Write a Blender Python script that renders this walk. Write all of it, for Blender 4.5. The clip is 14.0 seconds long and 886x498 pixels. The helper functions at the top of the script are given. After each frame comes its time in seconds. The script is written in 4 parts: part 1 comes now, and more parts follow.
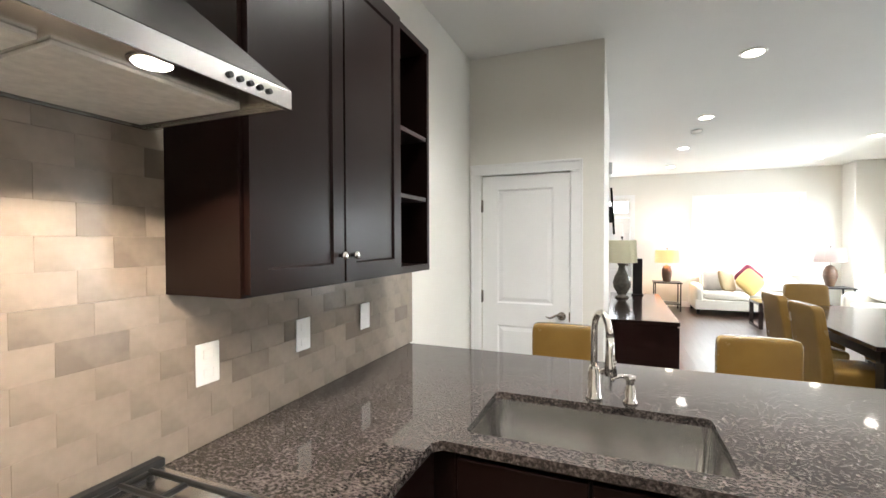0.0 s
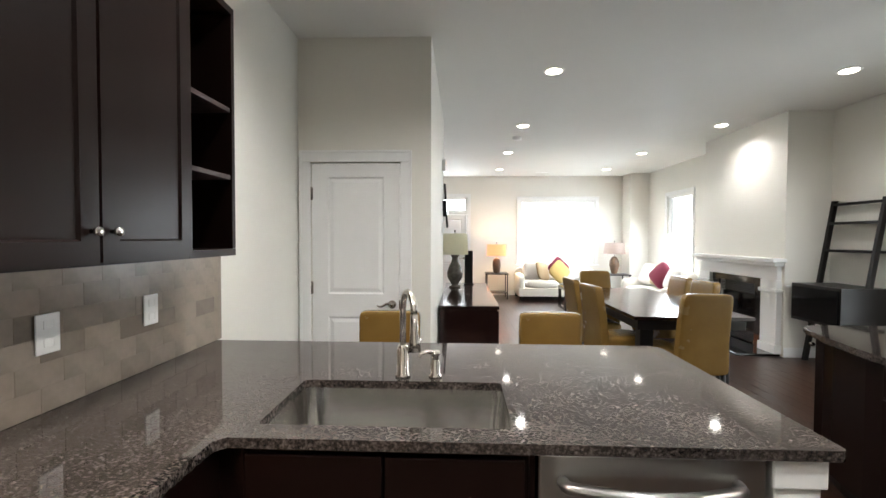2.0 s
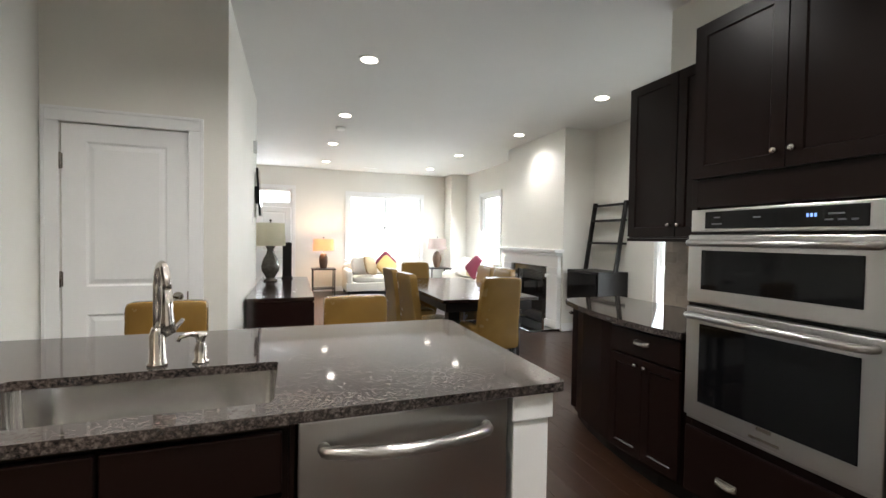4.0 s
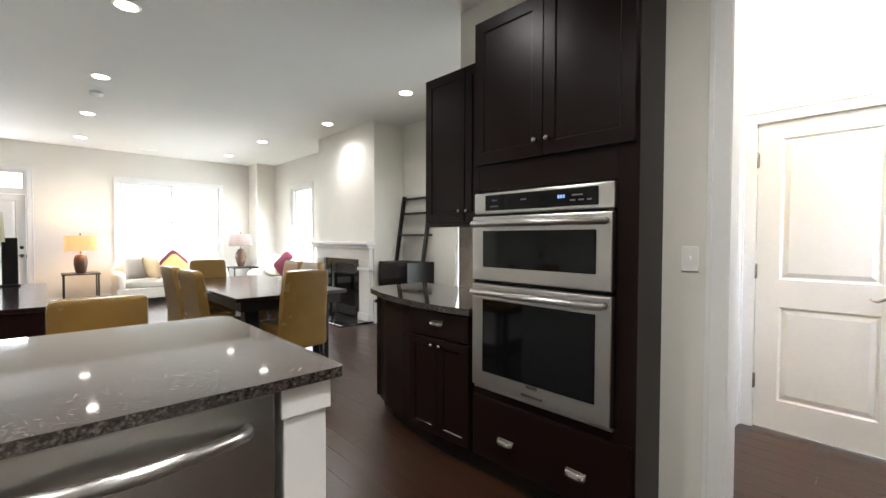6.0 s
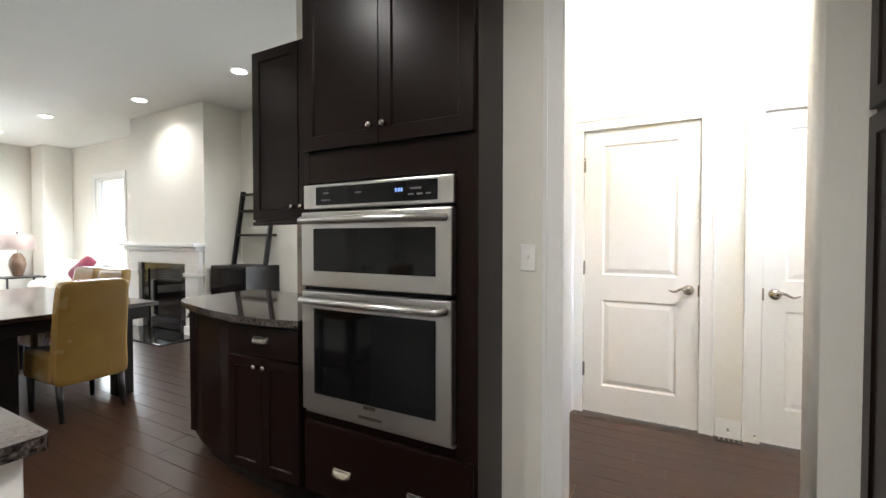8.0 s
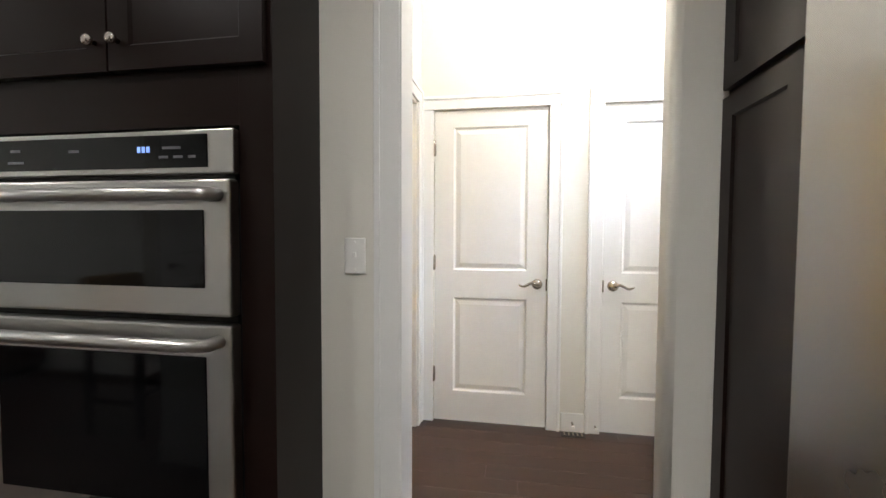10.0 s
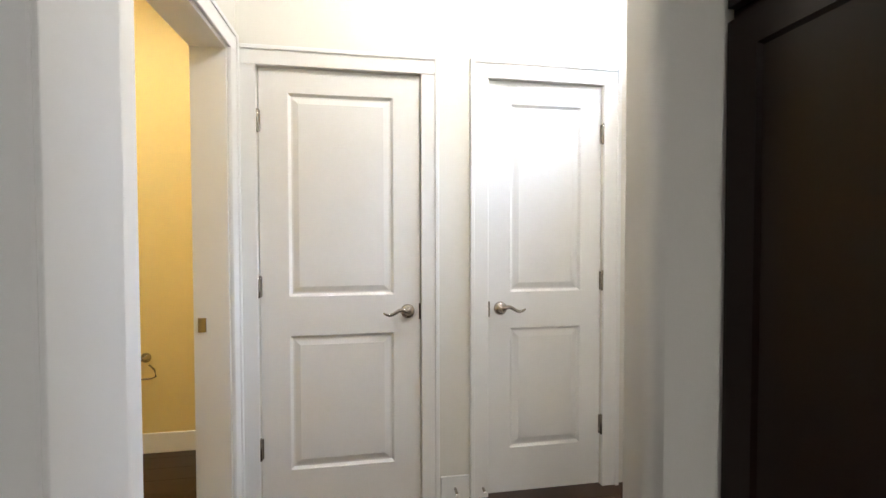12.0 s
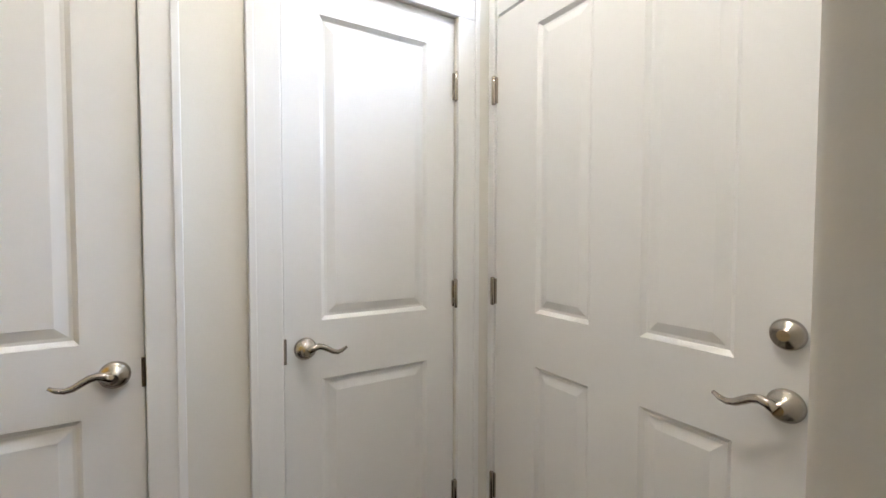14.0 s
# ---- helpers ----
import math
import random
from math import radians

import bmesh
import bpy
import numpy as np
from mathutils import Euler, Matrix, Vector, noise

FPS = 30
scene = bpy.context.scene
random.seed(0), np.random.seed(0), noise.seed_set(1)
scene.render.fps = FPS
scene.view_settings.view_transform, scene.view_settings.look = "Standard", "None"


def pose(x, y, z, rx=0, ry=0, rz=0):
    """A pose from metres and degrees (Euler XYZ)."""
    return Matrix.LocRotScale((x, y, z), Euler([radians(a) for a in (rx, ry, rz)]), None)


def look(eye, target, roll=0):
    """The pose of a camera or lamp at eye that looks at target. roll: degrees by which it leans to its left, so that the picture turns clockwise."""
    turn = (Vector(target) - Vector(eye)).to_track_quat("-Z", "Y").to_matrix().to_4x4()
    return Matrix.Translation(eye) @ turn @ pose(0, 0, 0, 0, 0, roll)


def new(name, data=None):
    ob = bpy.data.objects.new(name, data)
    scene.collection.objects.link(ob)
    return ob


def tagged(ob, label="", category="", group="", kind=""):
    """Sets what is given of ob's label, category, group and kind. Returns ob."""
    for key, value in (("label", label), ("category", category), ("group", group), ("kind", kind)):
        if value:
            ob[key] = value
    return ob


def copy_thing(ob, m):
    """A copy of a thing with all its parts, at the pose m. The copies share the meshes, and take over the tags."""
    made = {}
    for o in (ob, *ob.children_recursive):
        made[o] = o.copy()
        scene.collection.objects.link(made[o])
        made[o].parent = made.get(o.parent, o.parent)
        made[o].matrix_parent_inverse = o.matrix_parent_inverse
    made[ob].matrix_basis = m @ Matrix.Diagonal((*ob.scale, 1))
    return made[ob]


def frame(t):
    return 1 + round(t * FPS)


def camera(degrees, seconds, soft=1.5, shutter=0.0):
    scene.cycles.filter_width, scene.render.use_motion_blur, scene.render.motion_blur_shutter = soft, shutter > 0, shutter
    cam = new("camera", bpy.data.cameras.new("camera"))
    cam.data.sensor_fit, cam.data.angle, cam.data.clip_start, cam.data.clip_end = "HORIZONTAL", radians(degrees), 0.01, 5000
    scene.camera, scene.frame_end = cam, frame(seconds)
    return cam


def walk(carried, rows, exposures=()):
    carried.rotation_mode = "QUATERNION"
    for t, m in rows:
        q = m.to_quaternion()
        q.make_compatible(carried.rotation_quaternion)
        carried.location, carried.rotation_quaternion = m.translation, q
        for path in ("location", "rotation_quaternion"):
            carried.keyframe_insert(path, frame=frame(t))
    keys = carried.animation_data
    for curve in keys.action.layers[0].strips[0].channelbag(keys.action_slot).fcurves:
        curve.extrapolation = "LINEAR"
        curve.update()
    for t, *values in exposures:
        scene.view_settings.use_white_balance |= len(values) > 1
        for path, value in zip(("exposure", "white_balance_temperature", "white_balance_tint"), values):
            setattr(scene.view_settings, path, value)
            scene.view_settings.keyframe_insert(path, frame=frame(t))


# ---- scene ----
cam = camera(92.1, 14.0)
EXPOSURES = [(0, 0.68), (1, 0.45), (2.5, 0.2), (5, 0.18), (6.5, 0.35), (8.5, 0.35), (11, -0.3), (12, -0.36), (13, -0.55), (14, -0.68)]
PATH = [
    (0, (0.427, -0.069, 1.515), (-0.324, 1.785, 1.475), -0.2),
    (0.5, (0.457, -0.051, 1.5), (-0.147, 1.855, 1.458), -0.0),
    (1, (0.495, -0.034, 1.485), (0.067, 1.919, 1.438), 0.1),
    (1.5, (0.529, -0.02, 1.476), (0.295, 1.965, 1.421), 0.5),
    (2, (0.572, -0.004, 1.454), (0.492, 1.994, 1.4), 0.2),
    (2.5, (0.617, 0.01, 1.43), (0.717, 2.007, 1.381), -0.1),
    (2.7, (0.635, 0.001, 1.429), (0.825, 1.992, 1.381), -0.0),
    (4.8, (0.836, 0.04, 1.304), (1.807, 1.787, 1.261), 0.7),
    (5, (0.849, 0.051, 1.303), (1.907, 1.747, 1.263), 0.5),
    (5.5, (0.899, 0.04, 1.289), (2.125, 1.62, 1.254), 0.3),
    (6, (0.95, 0.052, 1.272), (2.317, 1.511, 1.221), 0.2),
    (6.5, (1.0, 0.063, 1.264), (2.492, 1.393, 1.195), 0.5),
    (7, (1.061, 0.08, 1.264), (2.644, 1.301, 1.197), 0.4),
    (7.5, (1.138, 0.095, 1.264), (2.804, 1.2, 1.21), 0.1),
    (8, (1.231, 0.118, 1.265), (2.986, 1.077, 1.218), 0.0),
    (8.5, (1.338, 0.148, 1.263), (3.173, 0.943, 1.212), 0.3),
    (8.7, (1.379, 0.154, 1.272), (3.24, 0.884, 1.208), 0.2),
    (11, (2.048, 0.206, 1.258), (4.048, 0.22, 1.199), 0.6),
    (11.5, (2.245, 0.228, 1.26), (4.237, 0.059, 1.207), 0.5),
    (12, (2.441, 0.202, 1.274), (4.415, -0.117, 1.223), -0.1),
    (12.5, (2.636, 0.173, 1.262), (4.57, -0.336, 1.234), -0.3),
    (13, (2.833, 0.111, 1.262), (4.703, -0.599, 1.223), 0.1),
    (13.5, (3.015, 0.015, 1.259), (4.806, -0.874, 1.207), 0.5),
    (14, (3.165, -0.098, 1.274), (4.869, -1.143, 1.202), 0.1),
]
walk(cam, [(t, look(eye, target, roll)) for t, eye, target, roll in PATH],
     exposures=EXPOSURES)

# ---- light ----
world = bpy.data.worlds.new("sky")
scene.world = world
world.use_nodes = True
_nt = world.node_tree
_sky = _nt.nodes.new("ShaderNodeTexSky")
_sky.sky_type, _sky.sun_disc = "NISHITA", False
_sky.sun_elevation, _sky.sun_rotation = radians(35), radians(270)
_nt.links.new(_sky.outputs[0], _nt.nodes["Background"].inputs[0])
_nt.nodes["Background"].inputs[1].default_value = 0.15


def lamp(name, kind, m, energy, color=(1, 1, 1), size=0.1, size_y=None, spot=None, blend=0.9):
    d = bpy.data.lights.new(name, kind)
    d.energy, d.color = energy, color
    if kind == "AREA":
        d.size = size
        if size_y:
            d.shape, d.size_y = "RECTANGLE", size_y
    elif kind == "SUN":
        d.angle = radians(size)
    else:
        d.shadow_soft_size = size
    if spot:
        d.spot_size, d.spot_blend = radians(spot), blend
    o = new(name, d)
    o.matrix_world = m
    return o


SUN = 3.0
lamp("sun", "SUN", look((0, 0, 0), (0.85, 0.02, -0.6)), SUN, (1, 0.95, 0.88), 0.5)
DAY = (0.86, 0.93, 1.0)
lamp("window_light", "AREA", look((3.02, 12.3, 3.5), (3.02, 9.0, 0.6)), 950, DAY, 2.4, 1.5)
lamp("window_light", "AREA", look((5.1, 8.95, 1.5), (2, 8.95, -0.4)), 120, DAY, 0.9, 1.6)
lamp("window_light", "AREA", look((5.1, 3.6, 1.1), (2, 3.6, 0.0)), 35, DAY, 1.0, 1.9)
lamp("window_light", "AREA", look((0.34, 10.86, 2.25), (0.34, 0, 1.5)), 20, DAY, 0.75, 0.36)
lamp("window_light", "AREA", look((3.62, -1.7, 3.1), (4.25, -0.5, 1.65)), 310, (0.58, 0.72, 1.0), 1.3, 0.9)
# last four unseen: one continues the row, three added to brighten the kitchen
CANS = [(1.43, 4.02), (1.43, 5.95), (1.43, 7.82), (1.45, 9.75), (4.12, 4.09), (4.12, 6.0), (3.86, 7.93), (3.84, 9.75), (0.2, 0.35), (1.43, 2.09), (1.5, 0.15), (0.2, 1.75)]
WARM = (1.0, 0.98, 0.95)
for cx, cy in CANS:
    watts = 78 if cy > 3 else (130 if cx > 1 else 120 if cy > 1 else 45)
    lamp("can_light_glow", "SPOT", look((cx, cy, 2.975), (cx, cy, 0)), watts, WARM, 0.05, spot=150)
# unseen lamps, added to brighten the hall and the powder room
lamp("hall_fill_glow", "POINT", pose(3.72, -0.35, 2.80), 85, (1.0, 0.95, 0.90), 0.08)
lamp("powder_fill_glow", "SPOT", look((4.3, 1.6, 2.975), (4.3, 1.6, 0)), 190, (1.0, 0.9, 0.72), 0.08, spot=160)
for hy in (0.18, 0.41):
    lamp("hood_glow", "SPOT", look((-0.27, hy, 1.795), (-0.40, hy, 0)), 17, (1.0, 0.84, 0.68), 0.015, spot=128, blend=0.12)

# ---- materials ----
def mat(name, col, rough=0.5, metal=0.0, var=0.08, scale=6.0, bump=0.0, bscale=60.0, rand=0.0, stretch=(1, 1, 1), col2=None, spec=0.5, rvar=0.08, curve=0.0):
    """A surface with a coarse and a fine variation of colour, gloss and relief."""
    m = bpy.data.materials.new(name)
    m.use_nodes = True
    nt, b = m.node_tree, m.node_tree.nodes["Principled BSDF"]
    N, L = nt.nodes.new, nt.links.new
    tc, mp = N("ShaderNodeTexCoord"), N("ShaderNodeMapping")
    mp.inputs["Scale"].default_value = stretch
    L(tc.outputs["Object"], mp.inputs[0])
    n1, n2 = N("ShaderNodeTexNoise"), N("ShaderNodeTexNoise")
    n1.inputs["Scale"].default_value, n1.inputs["Detail"].default_value = scale, 4
    n2.inputs["Scale"].default_value, n2.inputs["Detail"].default_value = bscale, 3
    L(mp.outputs[0], n1.inputs[0]), L(mp.outputs[0], n2.inputs[0])
    info = N("ShaderNodeObjectInfo")
    mix = N("ShaderNodeMix")
    mix.data_type = "RGBA"
    c2 = col2 or tuple(c * (1 - 2.2 * var) for c in col)
    mix.inputs["A"].default_value, mix.inputs["B"].default_value = (*col, 1), (*c2, 1)
    add = N("ShaderNodeMath")
    add.operation = "MULTIPLY_ADD"
    L(n2.outputs[0], add.inputs[0])
    add.inputs[1].default_value = 0.4
    sub = N("ShaderNodeMath")
    sub.operation = "MULTIPLY_ADD"
    L(n1.outputs[0], sub.inputs[0])
    sub.inputs[1].default_value, sub.inputs[2].default_value = 1.6, -0.5
    L(sub.outputs[0], add.inputs[2])
    last = add
    if rand:
        r = N("ShaderNodeMath")
        r.operation = "MULTIPLY_ADD"
        L(info.outputs["Random"], r.inputs[0])
        r.inputs[1].default_value = rand
        if curve:
            pw = N("ShaderNodeMath")
            pw.operation = "POWER"
            L(info.outputs["Random"], pw.inputs[0])
            pw.inputs[1].default_value = curve
            L(pw.outputs[0], r.inputs[0])
        L(last.outputs[0], r.inputs[2])
        r2 = N("ShaderNodeMath")
        r2.operation = "SUBTRACT"
        L(r.outputs[0], r2.inputs[0])
        r2.inputs[1].default_value = rand / 2 if not curve else 0.35
        last = r2
    last.use_clamp = True
    L(last.outputs[0], mix.inputs["Factor"])
    L(mix.outputs["Result"], b.inputs["Base Color"])
    rr = N("ShaderNodeMapRange")
    rr.inputs["To Min"].default_value, rr.inputs["To Max"].default_value = max(0.02, rough - rvar), min(1, rough + rvar)
    L(n1.outputs[0], rr.inputs[0]), L(rr.outputs[0], b.inputs["Roughness"])
    b.inputs["Metallic"].default_value = metal
    b.inputs["Specular IOR Level"].default_value = spec
    if bump:
        bp = N("ShaderNodeBump")
        bp.inputs["Strength"].default_value, bp.inputs["Distance"].default_value = bump, 0.002
        L(n2.outputs[0], bp.inputs["Height"]), L(bp.outputs[0], b.inputs["Normal"])
    return m


def glow(name, col, strength):
    m = bpy.data.materials.new(name)
    m.use_nodes = True
    b = m.node_tree.nodes["Principled BSDF"]
    b.inputs["Base Color"].default_value = (*col, 1)
    b.inputs["Emission Color"].default_value, b.inputs["Emission Strength"].default_value = (*col, 1), strength
    return m


def granite():
    m = mat("granite", (0.1, 0.085, 0.075), 0.05, 0, rvar=0.02)
    nt, b = m.node_tree, m.node_tree.nodes["Principled BSDF"]
    N, L = nt.nodes.new, nt.links.new
    tc = N("ShaderNodeTexCoord")
    mp = N("ShaderNodeMapping")
    mp.inputs["Scale"].default_value, mp.inputs["Rotation"].default_value = (1, 1.5, 1), (0, 0, 0.6)
    n = N("ShaderNodeTexNoise")
    n.inputs["Scale"].default_value, n.inputs["Detail"].default_value, n.inputs["Roughness"].default_value = 84, 5, 0.64
    n.inputs["Distortion"].default_value = 0.15
    v = N("ShaderNodeTexVoronoi")
    v.inputs["Scale"].default_value = 190
    L(tc.outputs["Object"], mp.inputs[0]), L(mp.outputs[0], n.inputs[0]), L(mp.outputs[0], v.inputs[0])
    ramp = N("ShaderNodeValToRGB")
    e = ramp.color_ramp.elements
    e[0].position, e[0].color = 0.36, (0.014, 0.012, 0.012, 1)
    e[1].position, e[1].color = 0.77, (0.165, 0.141, 0.13, 1)
    k = e.new(0.5)
    k.color = (0.045, 0.036, 0.032, 1)
    add = N("ShaderNodeMath")
    add.operation = "MULTIPLY_ADD"
    L(v.outputs["Color"], add.inputs[0])
    add.inputs[1].default_value = 0.16
    sub = N("ShaderNodeMath")
    sub.operation = "SUBTRACT"
    big = N("ShaderNodeTexNoise")
    big.inputs["Scale"].default_value, big.inputs["Detail"].default_value = 7, 3
    L(mp.outputs[0], big.inputs[0])
    bsc = N("ShaderNodeMath")
    bsc.operation = "MULTIPLY_ADD"
    L(big.outputs[0], bsc.inputs[0])
    bsc.inputs[1].default_value, bsc.inputs[2].default_value = 0.22, -0.03
    L(bsc.outputs[0], sub.inputs[1])
    L(n.outputs[0], sub.inputs[0]), L(sub.outputs[0], add.inputs[2])
    L(add.outputs[0], ramp.inputs[0]), L(ramp.outputs[0], b.inputs["Base Color"])
    return m


WALL = mat("wall_paint", (0.77, 0.75, 0.69), 0.6, var=0.02, scale=2, bump=0.08, bscale=220)
YELLOW = mat("yellow_paint", (0.82, 0.66, 0.29), 0.6, var=0.03, scale=2, bump=0.08, bscale=220)
CEIL = mat("ceiling_paint", (0.73, 0.72, 0.69), 0.7, var=0.02, scale=1.5, bump=0.06, bscale=240)
TRIM = mat("white_gloss_paint", (0.84, 0.84, 0.83), 0.33, var=0.02, scale=4, bump=0.03, bscale=90)
ESPRESSO = mat("espresso_wood", (0.0085, 0.0038, 0.003), 0.28, spec=0.16, var=0.05, scale=2, bump=0.0, bscale=40, stretch=(3, 3, 1), rvar=0.01)
DARKIN = mat("cabinet_inside", (0.022, 0.010, 0.008), 0.5, var=0.08, scale=3, stretch=(14, 14, 1))
TABLEWOOD = mat("table_wood", (0.022, 0.010, 0.0085), 0.13, spec=0.85, var=0.12, scale=1.5, bscale=30, stretch=(1, 1, 6), rvar=0.03)
BLACKWOOD = mat("black_wood", (0.009, 0.007, 0.0065), 0.38, spec=0.3, var=0.2, scale=4, stretch=(10, 10, 1), bump=0.05)
PLANK = mat("floor_plank", (0.036, 0.0155, 0.0082), 0.29, var=0.2, scale=2.5, bump=0.012, bscale=28, rand=0.4, stretch=(10, 0.7, 10), col2=(0.021, 0.009, 0.005), rvar=0.03, spec=0.45)
GROUTF = mat("floor_gap", (0.024, 0.0105, 0.0065), 0.6)
TILE = mat("stone_tile", (0.285, 0.238, 0.192), 0.2, var=0.1, scale=7, bump=0.04, bscale=50, rand=1.0, col2=(0.17, 0.14, 0.112), rvar=0.05, curve=7.0)
GROUT = mat("grout", (0.265, 0.222, 0.18), 0.8, bump=0.1)
GRANITE = granite()
STEEL = mat("brushed_steel", (0.68, 0.67, 0.65), 0.25, 1.0, var=0.02, scale=3, rvar=0.03)
STEELH = mat("brushed_steel_level", (0.52, 0.51, 0.495), 0.28, 1.0, var=0.02, scale=2, rvar=0.015)
DARKSTEEL = mat("dark_stainless", (0.26, 0.26, 0.26), 0.25, 1.0, var=0.02, scale=3)
SINKSTEEL = mat("sink_steel", (0.60, 0.585, 0.565), 0.15, 1.0, var=0.02, scale=3, rvar=0.05)
BRIGHTNICKEL = mat("polished_nickel", (0.68, 0.64, 0.59), 0.2, 1.0, var=0.03, scale=30)
NICKEL = mat("satin_nickel", (0.43, 0.39, 0.34), 0.24, 1.0, var=0.05, scale=30)
for _m in (STEELH, SINKSTEEL):
    _b = _m.node_tree.nodes["Principled BSDF"]
    _v = _m.node_tree.nodes.new("ShaderNodeCombineXYZ")
    _v.inputs[0].default_value, _v.inputs[1].default_value, _v.inputs[2].default_value = 0.15, 0.1, 1.0
    _m.node_tree.links.new(_v.outputs[0], _b.inputs["Tangent"])
    _b.inputs["Anisotropic"].default_value = 0.85 if _m is SINKSTEEL else 0.5
FILTER = mat("filter_mesh", (0.78, 0.75, 0.70), 0.5, 0.0, var=0.12, scale=40, bump=0.5, bscale=350)
BLACKGLASS = mat("black_glass", (0.004, 0.004, 0.0045), 0.06, var=0.1, scale=3, rvar=0.03, spec=0.22)
IRON = mat("cast_iron", (0.03, 0.03, 0.03), 0.45, 0.3, var=0.2, scale=20, bump=0.2)
LEATHER = mat("mustard_leather", (0.235, 0.14, 0.038), 0.25, var=0.12, scale=5, bump=0.2, bscale=170, col2=(0.18, 0.102, 0.028))
SOFA = mat("cream_upholstery", (0.72, 0.68, 0.60), 0.9, var=0.05, scale=5, bump=0.3, bscale=400)
PILLOWS = {"white": mat("white_cotton", (0.78, 0.75, 0.70), 0.9, bump=0.3, bscale=300), "gold": mat("gold_cotton", (0.66, 0.47, 0.17), 0.9, bump=0.3, bscale=300),
           "plum": mat("plum_cotton", (0.20, 0.02, 0.05), 0.8, bump=0.3, bscale=300), "sand": mat("sand_cotton", (0.50, 0.38, 0.22), 0.9, bump=0.3, bscale=300)}
PLASTIC = mat("white_plastic", (0.88, 0.875, 0.85), 0.35, var=0.02)
CERAMIC = mat("bronze_glaze", (0.035, 0.03, 0.023), 0.16, 0.0, var=0.4, scale=20, bump=0.5, bscale=30, col2=(0.10, 0.088, 0.07))
CARVED = mat("carved_brown_wood", (0.14, 0.075, 0.04), 0.5, var=0.3, scale=5, bump=0.8, bscale=16, stretch=(1, 1, 6))
SHADE = mat("cream_shade", (0.84, 0.82, 0.66), 0.9, bump=0.2, bscale=300)
LITSHADE = glow("lit_shade", (1.0, 0.49, 0.27), 0.62)
PALESHADE = mat("white_shade", (0.55, 0.47, 0.43), 0.9, bump=0.2, bscale=300)
for _m in (SHADE, PALESHADE):
    _nt = _m.node_tree
    _tr, _mx = _nt.nodes.new("ShaderNodeBsdfTranslucent"), _nt.nodes.new("ShaderNodeMixShader")
    _tr.inputs[0].default_value = (0.9, 0.87, 0.72, 1) if _m is SHADE else (0.6, 0.5, 0.46, 1)
    _mx.inputs[0].default_value = 0.55
    _out = _nt.nodes["Material Output"]
    _nt.links.new(_nt.nodes["Principled BSDF"].outputs[0], _mx.inputs[1]), _nt.links.new(_tr.outputs[0], _mx.inputs[2]), _nt.links.new(_mx.outputs[0], _out.inputs[0])
BULB = glow("can_lens", (1.0, 0.92, 0.8), 14)
BLUE = glow("clock_digits", (0.25, 0.42, 1.0), 0.6)
GREYBAR = mat("panel_print", (0.12, 0.12, 0.13), 0.4)
SLATE = mat("black_granite", (0.012, 0.011, 0.011), 0.07, var=0.4, scale=60, rvar=0.03)
RUBBER = mat("dark_rubber", (0.02, 0.02, 0.02), 0.7)
GRASS = mat("grass", (0.075, 0.13, 0.04), 0.9, var=0.25, scale=1.5, bump=0.5)
HEDGE = mat("far_leaf", (0.06, 0.11, 0.035), 0.8, var=0.3, scale=3, bump=0.5)
CONC = mat("pavement_concrete", (0.42, 0.41, 0.39), 0.85, var=0.1, scale=3, bump=0.2)
BRICKF = mat("far_brick", (0.30, 0.15, 0.11), 0.85, var=0.15, scale=6, bump=0.3)
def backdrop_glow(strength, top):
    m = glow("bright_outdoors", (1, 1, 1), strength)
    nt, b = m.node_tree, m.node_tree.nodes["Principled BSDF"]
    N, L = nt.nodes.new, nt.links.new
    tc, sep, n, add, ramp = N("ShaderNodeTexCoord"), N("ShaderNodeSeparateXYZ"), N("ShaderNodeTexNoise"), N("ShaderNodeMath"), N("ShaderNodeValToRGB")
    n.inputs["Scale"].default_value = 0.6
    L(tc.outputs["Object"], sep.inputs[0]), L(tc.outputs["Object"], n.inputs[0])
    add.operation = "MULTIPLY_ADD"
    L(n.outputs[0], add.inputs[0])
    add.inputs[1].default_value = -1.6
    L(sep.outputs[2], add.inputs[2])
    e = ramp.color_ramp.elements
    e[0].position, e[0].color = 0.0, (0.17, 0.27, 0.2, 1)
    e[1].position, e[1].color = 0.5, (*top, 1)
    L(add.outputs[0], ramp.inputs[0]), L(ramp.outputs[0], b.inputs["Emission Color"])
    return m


OUTDOORS = backdrop_glow(3.6, (1, 1, 1))
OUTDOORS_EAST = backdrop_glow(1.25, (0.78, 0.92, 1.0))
GLASS = bpy.data.materials.new("pane_glass")
GLASS.use_nodes = True
_g = GLASS.node_tree.nodes["Principled BSDF"]
_g.inputs["Transmission Weight"].default_value, _g.inputs["Roughness"].default_value, _g.inputs["IOR"].default_value = 1.0, 0.0, 1.1


# ---- mesh helpers ----
def box(bm, x0, y0, z0, x1, y1, z1, bev=0.0):
    vs = [bm.verts.new(p) for p in ((x0, y0, z0), (x1, y0, z0), (x1, y1, z0), (x0, y1, z0), (x0, y0, z1), (x1, y0, z1), (x1, y1, z1), (x0, y1, z1))]
    fs = [bm.faces.new([vs[i] for i in f]) for f in ((0, 3, 2, 1), (4, 5, 6, 7), (0, 1, 5, 4), (1, 2, 6, 5), (2, 3, 7, 6), (3, 0, 4, 7))]
    if bev:
        es = list({e for f in fs for e in f.edges})
        bmesh.ops.bevel(bm, geom=es, offset=bev, segments=2 if bev < 0.02 else 4, affect="EDGES", profile=0.5)
    return bm


def bx(x0, y0, z0, x1, y1, z1, bev=0.003):
    return box(bmesh.new(), x0, y0, z0, x1, y1, z1, bev)


